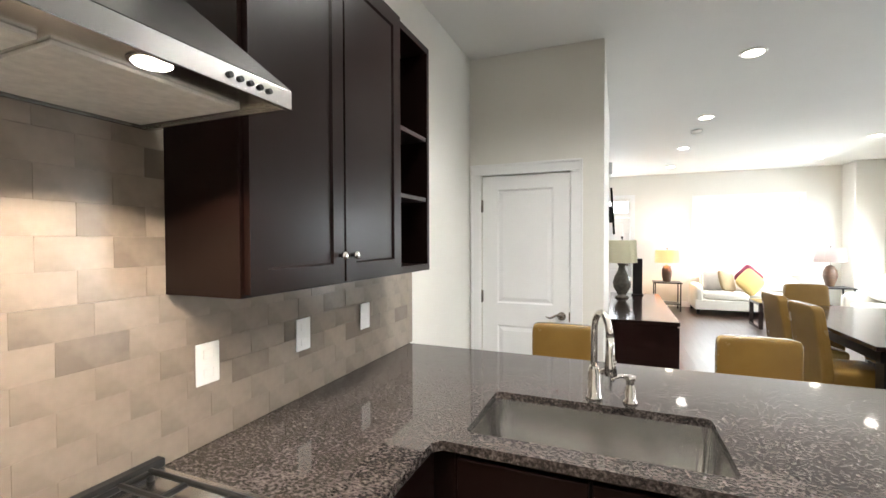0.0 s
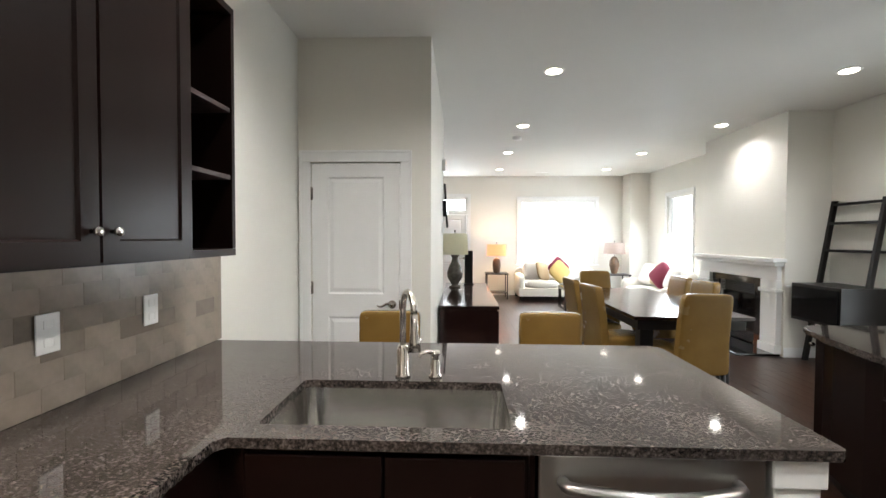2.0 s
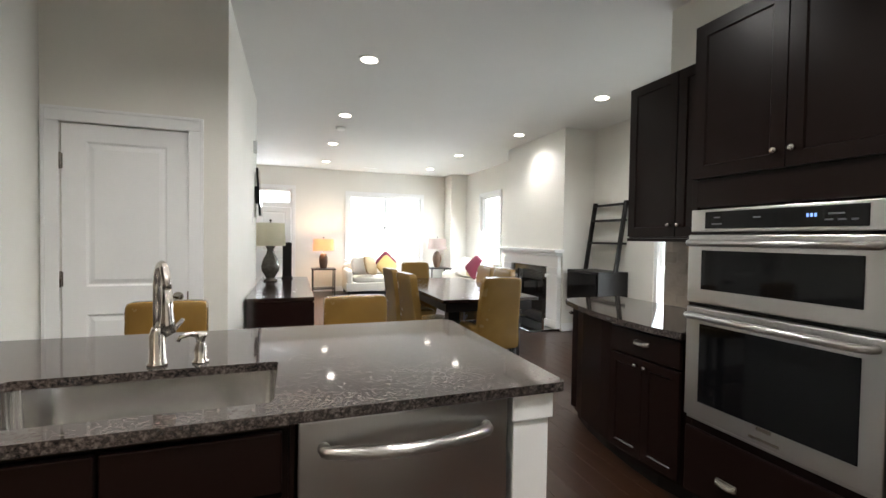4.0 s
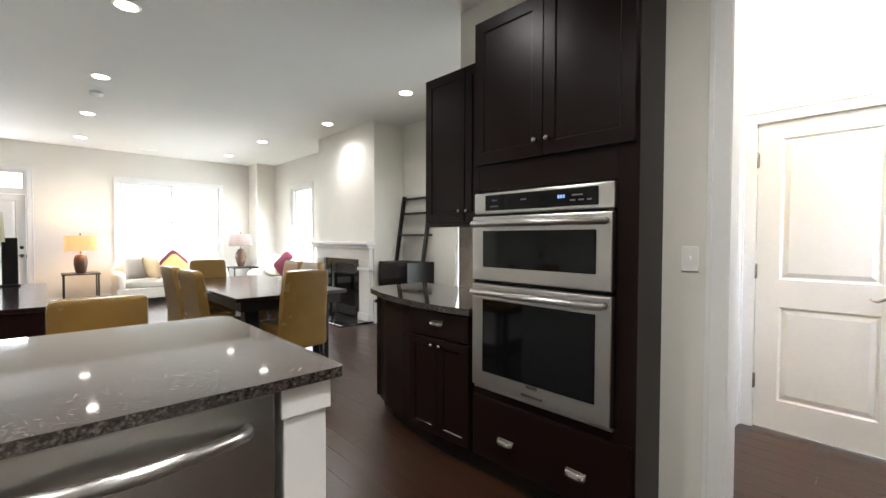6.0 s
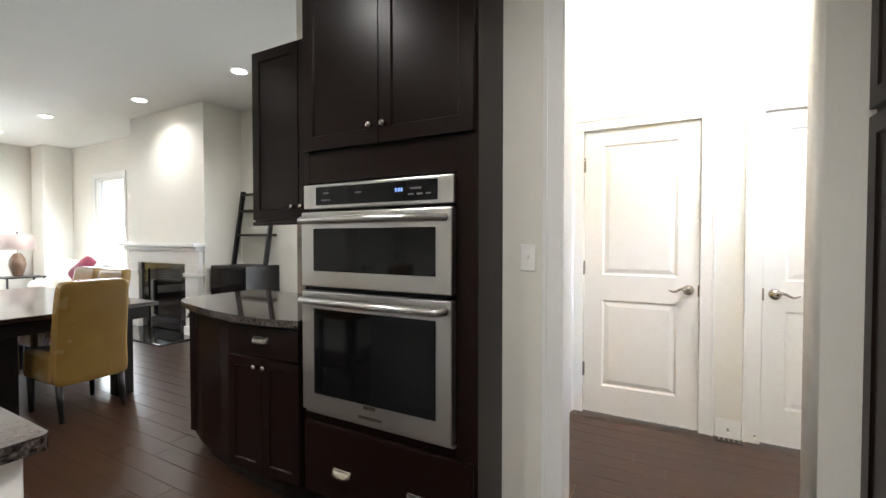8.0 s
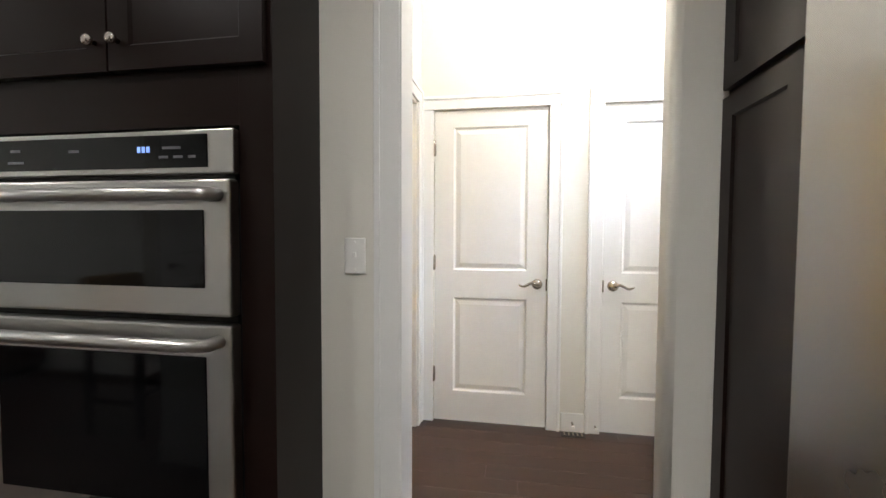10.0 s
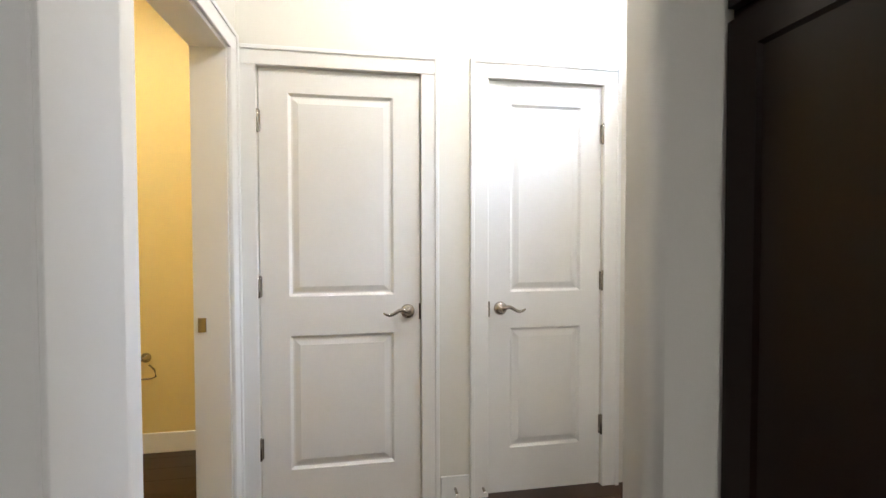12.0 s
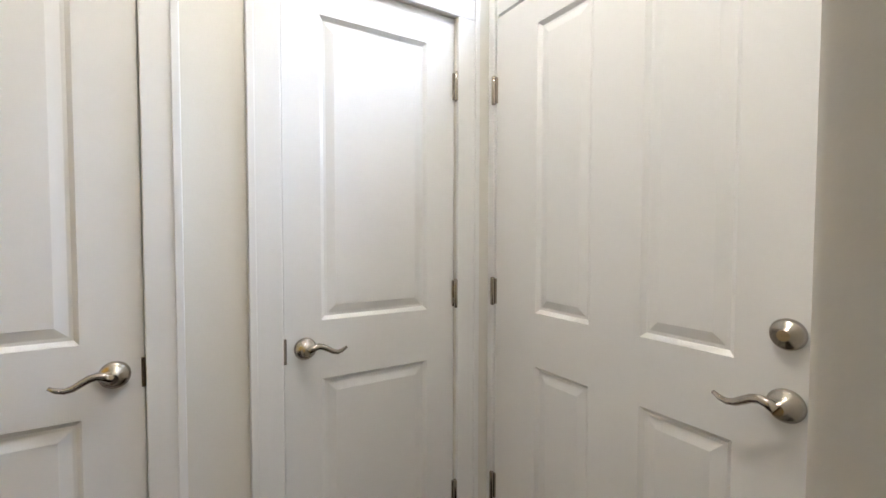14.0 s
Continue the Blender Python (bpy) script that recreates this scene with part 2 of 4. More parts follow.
def lathe(profile, n=24, bm=None, cx=0, cy=0):
    """A turned shape: (radius, z) from below up."""
    bm = bm or bmesh.new()
    rings = []
    for r, z in profile:
        rings.append([bm.verts.new((cx + r * math.cos(2 * math.pi * i / n), cy + r * math.sin(2 * math.pi * i / n), z)) for i in range(n)])
    for a, b in zip(rings, rings[1:]):
        for i in range(n):
            f = bm.faces.new((a[i], a[(i + 1) % n], b[(i + 1) % n], b[i]))
            f.smooth = True
    bm.faces.new(rings[0][::-1])
    bm.faces.new(rings[-1])
    return bm


def tube(points, radius, n=10, bm=None):
    """A round bar along points; radius is one number or one for each point."""
    bm = bm or bmesh.new()
    pts = [Vector(p) for p in points]
    rs = radius if isinstance(radius, (list, tuple)) else [radius] * len(pts)
    rings, up = [], Vector((0.13, 0.31, 0.94))
    for i, p in enumerate(pts):
        d = (pts[min(i + 1, len(pts) - 1)] - pts[max(i - 1, 0)]).normalized()
        a = d.cross(up)
        if a.length < 0.05:
            a = d.cross(Vector((1, 0, 0)))
        a.normalize()
        b = d.cross(a)
        rings.append([bm.verts.new(p + rs[i] * (math.cos(2 * math.pi * k / n) * a + math.sin(2 * math.pi * k / n) * b)) for k in range(n)])
    for a, b in zip(rings, rings[1:]):
        for k in range(n):
            f = bm.faces.new((a[k], a[(k + 1) % n], b[(k + 1) % n], b[k]))
            f.smooth = True
    bm.faces.new(rings[0][::-1])
    bm.faces.new(rings[-1])
    return bm


def prism(poly, z0, z1, bm=None):
    """A flat outline pulled up from z0 to z1."""
    bm = bm or bmesh.new()
    lo, hi = [bm.verts.new((x, y, z0)) for x, y in poly], [bm.verts.new((x, y, z1)) for x, y in poly]
    n = len(poly)
    bm.faces.new(lo[::-1]), bm.faces.new(hi)
    for i in range(n):
        bm.faces.new((lo[i], lo[(i + 1) % n], hi[(i + 1) % n], hi[i]))
    return bm


def cushion(w, d, h, puff=0.5, n=10, p=5.0):
    """A soft box, w x d x h, base at z 0, fuller in the middle."""
    bm = bmesh.new()
    bmesh.ops.create_cube(bm, size=1)
    bmesh.ops.subdivide_edges(bm, edges=bm.edges[:], cuts=n - 1, use_grid_fill=True)
    for v in bm.verts:
        x, y, z = v.co * 2
        r = max((abs(x) ** p + abs(y) ** p + abs(z) ** p) ** (1 / p), 1e-6)
        m = max(abs(x), abs(y), abs(z))
        x, y, z = x * m / r, y * m / r, z * m / r
        e = (1 - x * x) * (1 - y * y)
        z *= 1 - puff + puff * max(e, 0) ** 0.5
        wob = 1 + 0.015 * noise.noise((x * 3, y * 3, z * 3))
        v.co = (x * w / 2 * wob, y * d / 2 * wob, h / 2 + z * h / 2)
    for f in bm.faces:
        f.smooth = True
    return bm


def mesh(name, bm, material):
    me = bpy.data.meshes.new(name)
    bmesh.ops.recalc_face_normals(bm, faces=bm.faces[:])
    bm.to_mesh(me)
    bm.free()
    me.materials.append(material)
    return me


def part(name, bm, material, parent=None, label="", m=None):
    ob = new(name, mesh(name, bm, material))
    if parent:
        ob.parent = parent
    if m:
        ob.matrix_basis = m
    if label:
        ob["label"] = label
    return ob


def thing(name, label, category, m=None, group=""):
    ob = tagged(new(name), label, category, group)
    ob.matrix_basis = m or pose(0, 0, 0)
    return ob


def structure(name, bm, material, label=""):
    return tagged(part(name, bm, material), label, kind="structure")


def wall(name, x0, y0, x1, y1, openings=(), z1=3.0, axis="x", material=None, label="off-white painted plaster wall"):
    """A wall along axis with openings (from, to, bottom, top) right through it."""
    bm = bmesh.new()
    a0, a1 = (x0, x1) if axis == "x" else (y0, y1)
    def seg(a, b, lo, hi):
        if b - a > 1e-4 and hi - lo > 1e-4:
            box(bm, *((a, y0, lo, b, y1, hi) if axis == "x" else (x0, a, lo, x1, b, hi)))
    cur = a0
    for a, b, lo, hi in sorted(openings):
        seg(cur, a, 0, z1), seg(a, b, 0, lo), seg(a, b, hi, z1)
        cur = b
    seg(cur, a1, 0, z1)
    return structure(name, bm, material or WALL, label)


def panel_face(bm, w, h, t, panels, deep=0.011, raised=True):
    """A leaf, front at y 0, back at y t, with sunk panels (x0, z0, x1, z1) that rise again to a field."""
    box(bm, 0, deep, 0, w, t, h)
    xs = sorted({0, w, *[p[0] for p in panels], *[p[2] for p in panels]})
    zs = sorted({0, h, *[p[1] for p in panels], *[p[3] for p in panels]})
    for xa, xb in zip(xs, xs[1:]):
        for za, zb in zip(zs, zs[1:]):
            cx, cz = (xa + xb) / 2, (za + zb) / 2
            if not any(p[0] < cx < p[2] and p[1] < cz < p[3] for p in panels):
                box(bm, xa, 0, za, xb, deep, zb)
    for x0, z0, x1, z1 in panels:
        def ring(i, y):
            return [bm.verts.new(p) for p in ((x0 + i, y, z0 + i), (x1 - i, y, z0 + i), (x1 - i, y, z1 - i), (x0 + i, y, z1 - i))]
        loops = [ring(0, 0.0005), ring(0.012, deep - 0.0008), ring(0.02, deep - 0.001), ring(0.045, 0.003)] if raised else [ring(0, 0.0005), ring(0.006, deep - 0.001)]
        for a, b in zip(loops, loops[1:]):
            for i in range(4):
                bm.faces.new((a[i], a[(i + 1) % 4], b[(i + 1) % 4], b[i]))
        bm.faces.new(loops[-1])
    return bm


def shaker(w, h, rail=0.058):
    return panel_face(bmesh.new(), w, h, 0.02, [(rail, rail, w - rail, h - rail)], 0.009, False)


def knob(parent, x, z, y=0.0, r=0.014):
    bm = lathe([(r * 0.45, 0), (r * 0.4, 0.012), (r * 0.9, 0.016), (r, 0.022), (r * 0.8, 0.028), (r * 0.3, 0.03)], 16)
    return part("knob", bm, BRIGHTNICKEL, parent, "satin nickel knob", pose(x, y, z, 90, 0, 0))


def lever(parent, x, z, side=-1, y=0.0):
    """A curved lever on a round rose; side: which way the lever points."""
    rose = lathe([(0.033, 0), (0.033, 0.006), (0.026, 0.014), (0.013, 0.018), (0.012, 0.045)], 24)
    ob = part("door_handle", rose, NICKEL, parent, "satin nickel lever handle", pose(x, y, z, 90, 0, 0))
    bm = tube([(side * 0.115 * k / 8, 0.012 * math.sin(k / 8 * 2 * math.pi) * (1 if k else 0), 0.044) for k in range(9)], [0.011, 0.0105, 0.0095, 0.009, 0.0085, 0.008, 0.007, 0.006, 0.004], 10)
    part("lever", bm, NICKEL, ob)
    return ob


def hinge(parent, x, z, y=0.0):
    bm = lathe([(0.006, -0.052), (0.0085, -0.049), (0.0085, 0.049), (0.006, 0.052)], 10)
    box(bm, -0.012, 0.004, -0.047, 0.012, 0.0115, 0.047, 0.0015)
    return part("hinge", bm, NICKEL, parent, "satin nickel hinge", pose(x, y - 0.012, z))


def door(name, w, m, label, panels=None, hand=1, levers=True, h=2.03):
    """A panelled leaf; hinges on the left for hand 1, on the right for hand -1."""
    t = tagged(new(name), label, kind="structure")
    t.matrix_basis = m
    ps = panels or [(0.125, 0.2, w - 0.125, 0.82), (0.125, 1.0, w - 0.125, 1.92)]
    part("leaf", panel_face(bmesh.new(), w, h, 0.035, ps), TRIM, t)
    hx = -0.004 if hand > 0 else w + 0.004
    for z in (0.31, 1.05, 1.79):
        hinge(t, hx, z)
    if levers:
        lever(t, w - 0.06 if hand > 0 else 0.06, 0.92, -hand)
        lx = w - 0.002 if hand > 0 else 0.002
        part("latch_plate", bx(lx - 0.0045, -0.0045, 0.88, lx + 0.0045, 0.03, 0.955, 0.001), NICKEL, t, "nickel latch plate")
    return t


def casing(name, w, h, m, width=0.09, jamb=0.11, stop=0.0, label="white painted door casing"):
    """A moulded surround, standing 17 mm proud, round an opening w x h whose front is at y 0."""
    t = tagged(new(name), label, kind="structure")
    t.matrix_basis = m
    for nm, (x0, z0, x1, z1) in (("side_casing", (-width, 0, 0, h)), ("side_casing", (w, 0, w + width, h)), ("head_casing", (-width, h, w + width, h + width))):
        bm = bx(x0, -0.017, z0, x1, -0.001, z1, 0.004)
        if nm == "side_casing":
            a = x0 if x0 < 0 else x1 - 0.02
            box(bm, a, -0.024, z0, a + 0.02, -0.016, z1 + width * 0.98, 0.003)
        else:
            box(bm, x0 + 0.02, -0.0236, z1 - 0.02, x1 - 0.02, -0.016, z1, 0.003)
        part(nm, bm, TRIM, t)
    if jamb:
        for x0, z0, x1, z1 in ((-0.001, 0, 0.012, h), (w - 0.012, 0, w + 0.001, h), (0.012, h - 0.012, w - 0.012, h + 0.001)):
            part("jamb", bx(x0, stop, z0, x1, jamb, z1, 0.001), TRIM, t)
    return t


def baseboard(x0, y0, x1, y1, h=0.12):
    structure("baseboard", bx(x0, y0, 0.0, x1, y1, h, 0.004), TRIM, "white painted baseboard")


# ---- structure ----
W0, EAST, FAR, SOUTH = -0.70, 5.06, 10.88, -1.12
structure("floor", bx(-2.6, -1.35, -0.12, 5.3, 11.05, -0.006, 0), GROUTF, "dark stained hardwood plank floor")
structure("ceiling", bx(-2.6, -1.35, 3.0, 5.3, 11.05, 3.12, 0), CEIL, "off-white painted ceiling")
wall("wall_west", W0 - 0.12, -1.24, W0, 3.44, axis="y")
wall("wall_pantry", W0, 3.32, 0.344, 3.44, [(-0.60, 0.105, 0, 2.04)])
wall("wall_corridor", 0.224, 3.44, 0.344, 5.76, axis="y")
wall("wall_foyer_south", -1.5, 5.64, 0.224, 5.76)
wall("wall_foyer_west", -1.62, 5.64, -1.5, FAR, axis="y")
wall("wall_far", -1.62, FAR, EAST + 0.12, FAR + 0.14, [(-0.05, 0.745, 0, 2.47), (2.09, 3.95, 0.79, 2.40)])
wall("wall_east", EAST, 2.28, EAST + 0.12, FAR, [(8.45, 9.45, 0.5, 2.36), (2.95, 4.2, 0.02, 2.1)], axis="y")
wall("wall_backsplash", 3.33, 0.92, 3.45, 2.28, axis="y")
wall("wall_nook", 3.33, 2.28, EAST, 2.40)
wall("wall_switch", 2.89, 0.508, 3.0, 0.92, axis="y")
wall("wall_hall_north", 3.0, 0.80, 4.46, 0.94, [(3.62, 4.352, 0, 2.07)])
wall("wall_hall_east", 4.46, -1.24, 4.58, 0.92, [(-0.018, 0.712, 0, 2.04), (-0.945, -0.345, 0, 2.04)], axis="y")
wall("wall_hall_south", 3.23, SOUTH, 4.46, SOUTH + 0.012, [(3.45, 4.42, 0, 2.5)], label="white painted plaster wall")
wall("wall_south", -0.82, SOUTH - 0.12, 3.229, SOUTH)
wall("wall_south_outer", 3.229, SOUTH - 0.12, 4.46, SOUTH, [(3.45, 4.42, 0, 2.5)])
# the rounded end of the wall beside the pantry cabinet
_end = [(3.14, SOUTH), (3.229, SOUTH), (3.229, -0.302)] + [(3.217 + 0.012 * math.cos(a), -0.302 + 0.012 * math.sin(a)) for a in (0.5, 1.0)] + [(3.217, -0.29), (3.165, -0.29)] + [(3.165 + 0.025 * math.cos(a), -0.315 + 0.025 * math.sin(a)) for a in (1.9, 2.4, 2.8)] + [(3.14, -0.32)]
_we = prism(_end, 0, 3.0)
for f in _we.faces:
    f.smooth = abs(f.normal.z) < 0.5 and f.calc_area() < 0.2
structure("wall_hall_west", _we, WALL, "off-white plaster wall with rounded corners")
structure("wall_header", bx(2.89, -0.32, 2.46, 3.0, 0.5079, 2.9995, 0), WALL, "off-white painted plaster header")
wall("wall_powder_east", 5.2, 0.80, 5.3, 2.28, axis="y", material=YELLOW, label="warm yellow painted wall")
wall("wall_powder_south", 4.58, 0.80, 5.2, 0.94, material=YELLOW, label="warm yellow painted wall")
wall("wall_powder_north", 3.45, 2.268, 5.2, 2.279, material=YELLOW, label="warm yellow painted wall")
wall("wall_powder_west", 3.451, 0.942, 3.462, 2.267, axis="y", material=YELLOW, label="warm yellow painted wall")
# fireplace breast
_br = bmesh.new()
box(_br, 4.53, 5.36, 0, EAST, 5.84, 3.0), box(_br, 4.53, 6.62, 0, EAST, 7.1, 3.0), box(_br, 4.53, 5.84, 0.90, EAST, 6.62, 3.0), box(_br, 4.95, 5.84, 0, EAST, 6.62, 0.9)
structure("wall_chimney_breast", _br, WALL, "off-white plaster chimney breast")
structure("wall_column", bx(4.62, 10.36, 0, EAST, FAR, 3.0, 0.01), WALL, "off-white boxed corner column")

# doors, casings and windows
casing("door_casing", 0.705, 2.04, pose(-0.60, 3.32, 0), stop=0.044)
door("door_1", 0.695, pose(-0.595, 3.326, 0.005), "closed white two-panel pantry door")
casing("door_casing", 0.73, 2.04, pose(4.46, 0.712, 0, 0, 0, -90), 0.085, stop=0.046)
door("door_2", 0.722, pose(4.466, 0.708, 0.008, 0, 0, -90), "closed white two-panel hall door")
casing("door_casing", 0.60, 2.04, pose(4.46, -0.345, 0, 0, 0, -90), stop=0.046)
door("door_3", 0.59, pose(4.466, -0.35, 0.008, 0, 0, -90), "closed white narrow two-panel hall door", panels=[(0.11, 0.22, 0.48, 0.82), (0.11, 1.0, 0.48, 1.92)], hand=-1)
casing("opening_casing", 0.732, 2.07, pose(3.62, 0.80, 0), 0.085, 0.14)
structure("strike_plate", bx(4.3355, 0.89, 0.885, 4.3395, 0.922, 0.945, 0.001), NICKEL, "satin nickel strike plate in the door jamb")
_c = tagged(new("opening_casing"), "white cased opening between kitchen and hall", kind="structure")
part("side_casing", bx(2.873, 0.498, 0, 2.889, 0.574, 2.46, 0.004), TRIM, _c)
part("back_band", bx(2.866, 0.556, 0, 2.8725, 0.574, 2.46, 0.002), TRIM, _c)
part("jamb", bx(2.875, 0.494, 0, 3.002, 0.5075, 2.46, 0.002), TRIM, _c)
part("side_casing", bx(3.0025, 0.509, 0, 3.016, 0.56, 2.46, 0.004), TRIM, _c)
_x = door("door_4", 0.95, pose(4.42, SOUTH + 0.02, 0.01, 0, 0, 180), "closed white four-panel exterior door with deadbolt",
          panels=[(0.21, 0.24, 0.43, 0.82), (0.59, 0.24, 0.81, 0.82), (0.21, 1.0, 0.43, 1.95), (0.59, 1.0, 0.81, 1.95)], levers=False, h=2.05)
lever(_x, 0.905, 0.93, -1)
part("deadbolt", lathe([(0.031, 0), (0.031, 0.006), (0.026, 0.016), (0.012, 0.018), (0.011, 0.026)], 24), NICKEL, _x, "satin nickel deadbolt", pose(0.905, 0, 1.07, 90, 0, 0))


def window(name, w, h, m, label, cols=1, rows=1, sash=0.05, depth=0.1):
    """A framed window, w x h, standing in its opening; front at y 0."""
    t = tagged(new(name), label, kind="structure")
    t.matrix_basis = m
    f = bmesh.new()
    box(f, 0, 0, 0, sash, depth, h), box(f, w - sash, 0, 0, w, depth, h), box(f, sash, 0, 0, w - sash, depth, sash), box(f, sash, 0, h - sash, w - sash, depth, h)
    part("window_frame", f, TRIM, t)
    iw, ih = w - 2 * sash, h - 2 * sash
    for i in range(1, cols):
        part("mullion", bx(sash + iw * i / cols - 0.03, 0.01, sash, sash + iw * i / cols + 0.03, depth - 0.01, h - sash), TRIM, t)
    for i in range(1, rows):
        part("meeting_rail", bx(sash, 0.02, sash + ih * i / rows - 0.02, w - sash, depth - 0.02, sash + ih * i / rows + 0.02), TRIM, t)
    for i in range(cols):
        p = part("pane", bx(sash + iw * i / cols, 0.048, sash, sash + iw * (i + 1) / cols, 0.052, h - sash, 0), GLASS, t)
        p.visible_shadow = False
    return t


window("window_1", 1.86, 1.61, pose(2.09, FAR + 0.02, 0.79), "wide white double window, bright with daylight", 2, 2)
casing("window_casing", 1.86, 1.61, pose(2.09, FAR, 0.79), 0.09, 0.0)
structure("window_sill", bx(1.98, FAR - 0.05, 0.755, 4.06, FAR - 0.001, 0.788, 0.006), TRIM, "white painted window sill")
window("window_2", 1.0, 1.86, pose(EAST + 0.01, 9.45, 0.5, 0, 0, -90), "tall white side window, bright with daylight", 1, 2)
casing("window_casing", 1.0, 1.86, pose(EAST, 9.45, 0.5, 0, 0, -90), 0.08, 0.0)
window("window_3", 1.25, 2.08, pose(EAST + 0.01, 4.2, 0.02, 0, 0, -90), "white glazed patio door, bright with daylight", 2)
window("window_4", 0.795, 0.37, pose(-0.05, FAR + 0.02, 2.10), "white transom window over the front door")
window("window_5", 0.97, 0.36, pose(4.42, SOUTH + 0.0, 2.14, 0, 0, 180), "white transom window over the exterior door", 1, 1, 0.04)
structure("trim", bx(3.45, SOUTH - 0.06, 2.07, 4.42, SOUTH + 0.022, 2.13, 0.003), TRIM, "white transom bar")
structure("trim", bx(4.425, SOUTH + 0.012, 0, 4.458, SOUTH + 0.03, 2.5, 0.003), TRIM, "white narrow door casing")
structure("trim", bx(3.37, SOUTH + 0.012, 0, 3.446, SOUTH + 0.03, 2.5, 0.003), TRIM, "white door casing")
casing("door_casing", 0.795, 2.47, pose(-0.05, FAR, 0), 0.09, 0.12)
structure("trim", bx(-0.04, FAR, 2.04, 0.735, FAR + 0.1, 2.10, 0.003), TRIM, "white transom bar")
_f = door("door_5", 0.77, pose(-0.04, FAR + 0.04, 0.005), "closed white front door with dark deadbolt")
part("deadbolt", lathe([(0.03, 0), (0.03, 0.01), (0.012, 0.02)], 20), IRON, _f, "dark deadbolt", pose(0.71, 0, 1.07, 90, 0, 0))
for b in ((0.198, 3.303, 0.344, 3.32), (0.344, 3.30, 0.358, 5.76), (2.875, 0.575, 2.889, 0.75), (-0.7, 2.22, -0.686, 3.30),
          (EAST - 0.014, 7.1, EAST, FAR), (EAST - 0.014, 4.3, EAST, 5.35), (4.446, -0.25, 4.459, -0.11), (4.446, 0.785, 4.459, 0.799),
          (0.84, FAR - 0.014, 4.62, FAR), (4.53, 5.346, EAST, 5.359), (5.186, 0.925, 5.199, 2.26)):
    baseboard(*b)
structure("trim", bx(4.545, 5.343, 0.86, EAST - 0.01, 5.359, 0.885, 0.004), TRIM, "white chair rail")

# outside
structure("ground", bx(-60, -60, -0.5, 80, 90, -0.35, 0), GRASS, "mown green lawn")
structure("backdrop", bx(-8, 16, -0.34, 14, 16.1, 9, 0), OUTDOORS, "bright hazy daylight and greenery")
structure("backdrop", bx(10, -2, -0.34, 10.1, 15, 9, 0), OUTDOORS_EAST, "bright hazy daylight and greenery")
structure("backdrop", bx(-2, -6.1, -0.34, 40, -6, 14, 0), OUTDOORS, "bright hazy daylight")


# ---- kitchen ----
def knobs_pair(parent, x, z):
    knob(parent, x - 0.03, z), knob(parent, x + 0.03, z)


def cup_pull(parent, x, z, y=0.0):
    bm = bmesh.new()
    n, k = 12, 6
    rows = []
    for i in range(k + 1):
        a = i / k * math.pi / 2
        rows.append([bm.verts.new((0.05 * math.cos(math.pi * j / n), -0.03 * math.sin(a) * math.sin(math.pi * j / n) ** 0.6 - 0.001, 0.028 * math.cos(a) - 0.008)) for j in range(n + 1)])
    for a, b in zip(rows, rows[1:]):
        for j in range(n):
            f = bm.faces.new((a[j], a[j + 1], b[j + 1], b[j]))
            f.smooth = True
    bmesh.ops.solidify(bm, geom=bm.faces[:], thickness=0.002)
    return part("cup_pull", bm, BRIGHTNICKEL, parent, "satin nickel cup pull", pose(x, y, z))


# upper cabinet with open shelves, facing east: local x runs south to north
UP = thing("wall_cabinet", "espresso shaker wall cabinet with two doors and open end shelves", "cabinet", pose(-0.425, 0.712, 1.372, 0, 0, 90))
_h = 1.075
b = bmesh.new()
box(b, 0, 0, 0, 0.82, 0.27, _h, 0.002)
part("body", b, ESPRESSO, UP)
for nm, q in (("bottom_board", (0.82, 0, 0, 1.145, 0.27, 0.03)), ("top_board", (0.82, 0, _h - 0.03, 1.145, 0.27, _h)), ("side_board", (1.12, 0, 0.0305, 1.145, 0.27, _h - 0.0305)),
              ("back_board", (0.821, 0.25, 0.0305, 1.119, 0.27, _h - 0.0305)), ("stile", (0.821, 0, 0.0305, 0.835, 0.02, _h - 0.0305))):
    part(nm, bx(*q, 0.001), ESPRESSO, UP)
for z in (0.33, 0.62):
    part("shelf", bx(0.822, 0.006, z, 1.118, 0.249, z + 0.02, 0.001), DARKIN, UP)
for x in (0.012, 0.414):
    d = part("door", shaker(0.392, _h - 0.02), ESPRESSO, UP, "espresso shaker door", pose(x, -0.021, 0.01))
    knob(d, 0.365 if x < 0.1 else 0.03, 0.085)

# range hood
HOOD = thing("range_hood", "stainless chimney range hood with lit halogen lamp", "range hood", pose(W0, -0.085, 1.80))
for nm, q in (("front_lip", (0.458, 0, 0, 0.47, 0.762, 0.04)), ("side_lip", (0, 0, 0, 0.457, 0.012, 0.04)), ("side_lip", (0, 0.75, 0, 0.457, 0.762, 0.04)), ("back_lip", (0, 0.013, 0, 0.012, 0.749, 0.04))):
    part(nm, bx(*q, 0.0015), STEEL, HOOD, "brushed stainless edge")
b = bmesh.new()
L2 = [[b.verts.new(p) for p in r] for r in ([(0, 0, 0.041), (0.47, 0, 0.041), (0.47, 0.762, 0.041), (0, 0.762, 0.041)], [(0, 0.24, 0.27), (0.27, 0.24, 0.27), (0.27, 0.52, 0.27), (0, 0.52, 0.27)])]
for i in range(4):
    b.faces.new((L2[0][i], L2[0][(i + 1) % 4], L2[1][(i + 1) % 4], L2[1][i]))
b.faces.new(L2[1]), b.faces.new(L2[0][::-1])
part("canopy", b, STEEL, HOOD, "brushed stainless canopy")
part("chimney", bx(0.001, 0.245, 0.27, 0.265, 0.515, 1.2, 0.002), STEEL, HOOD)
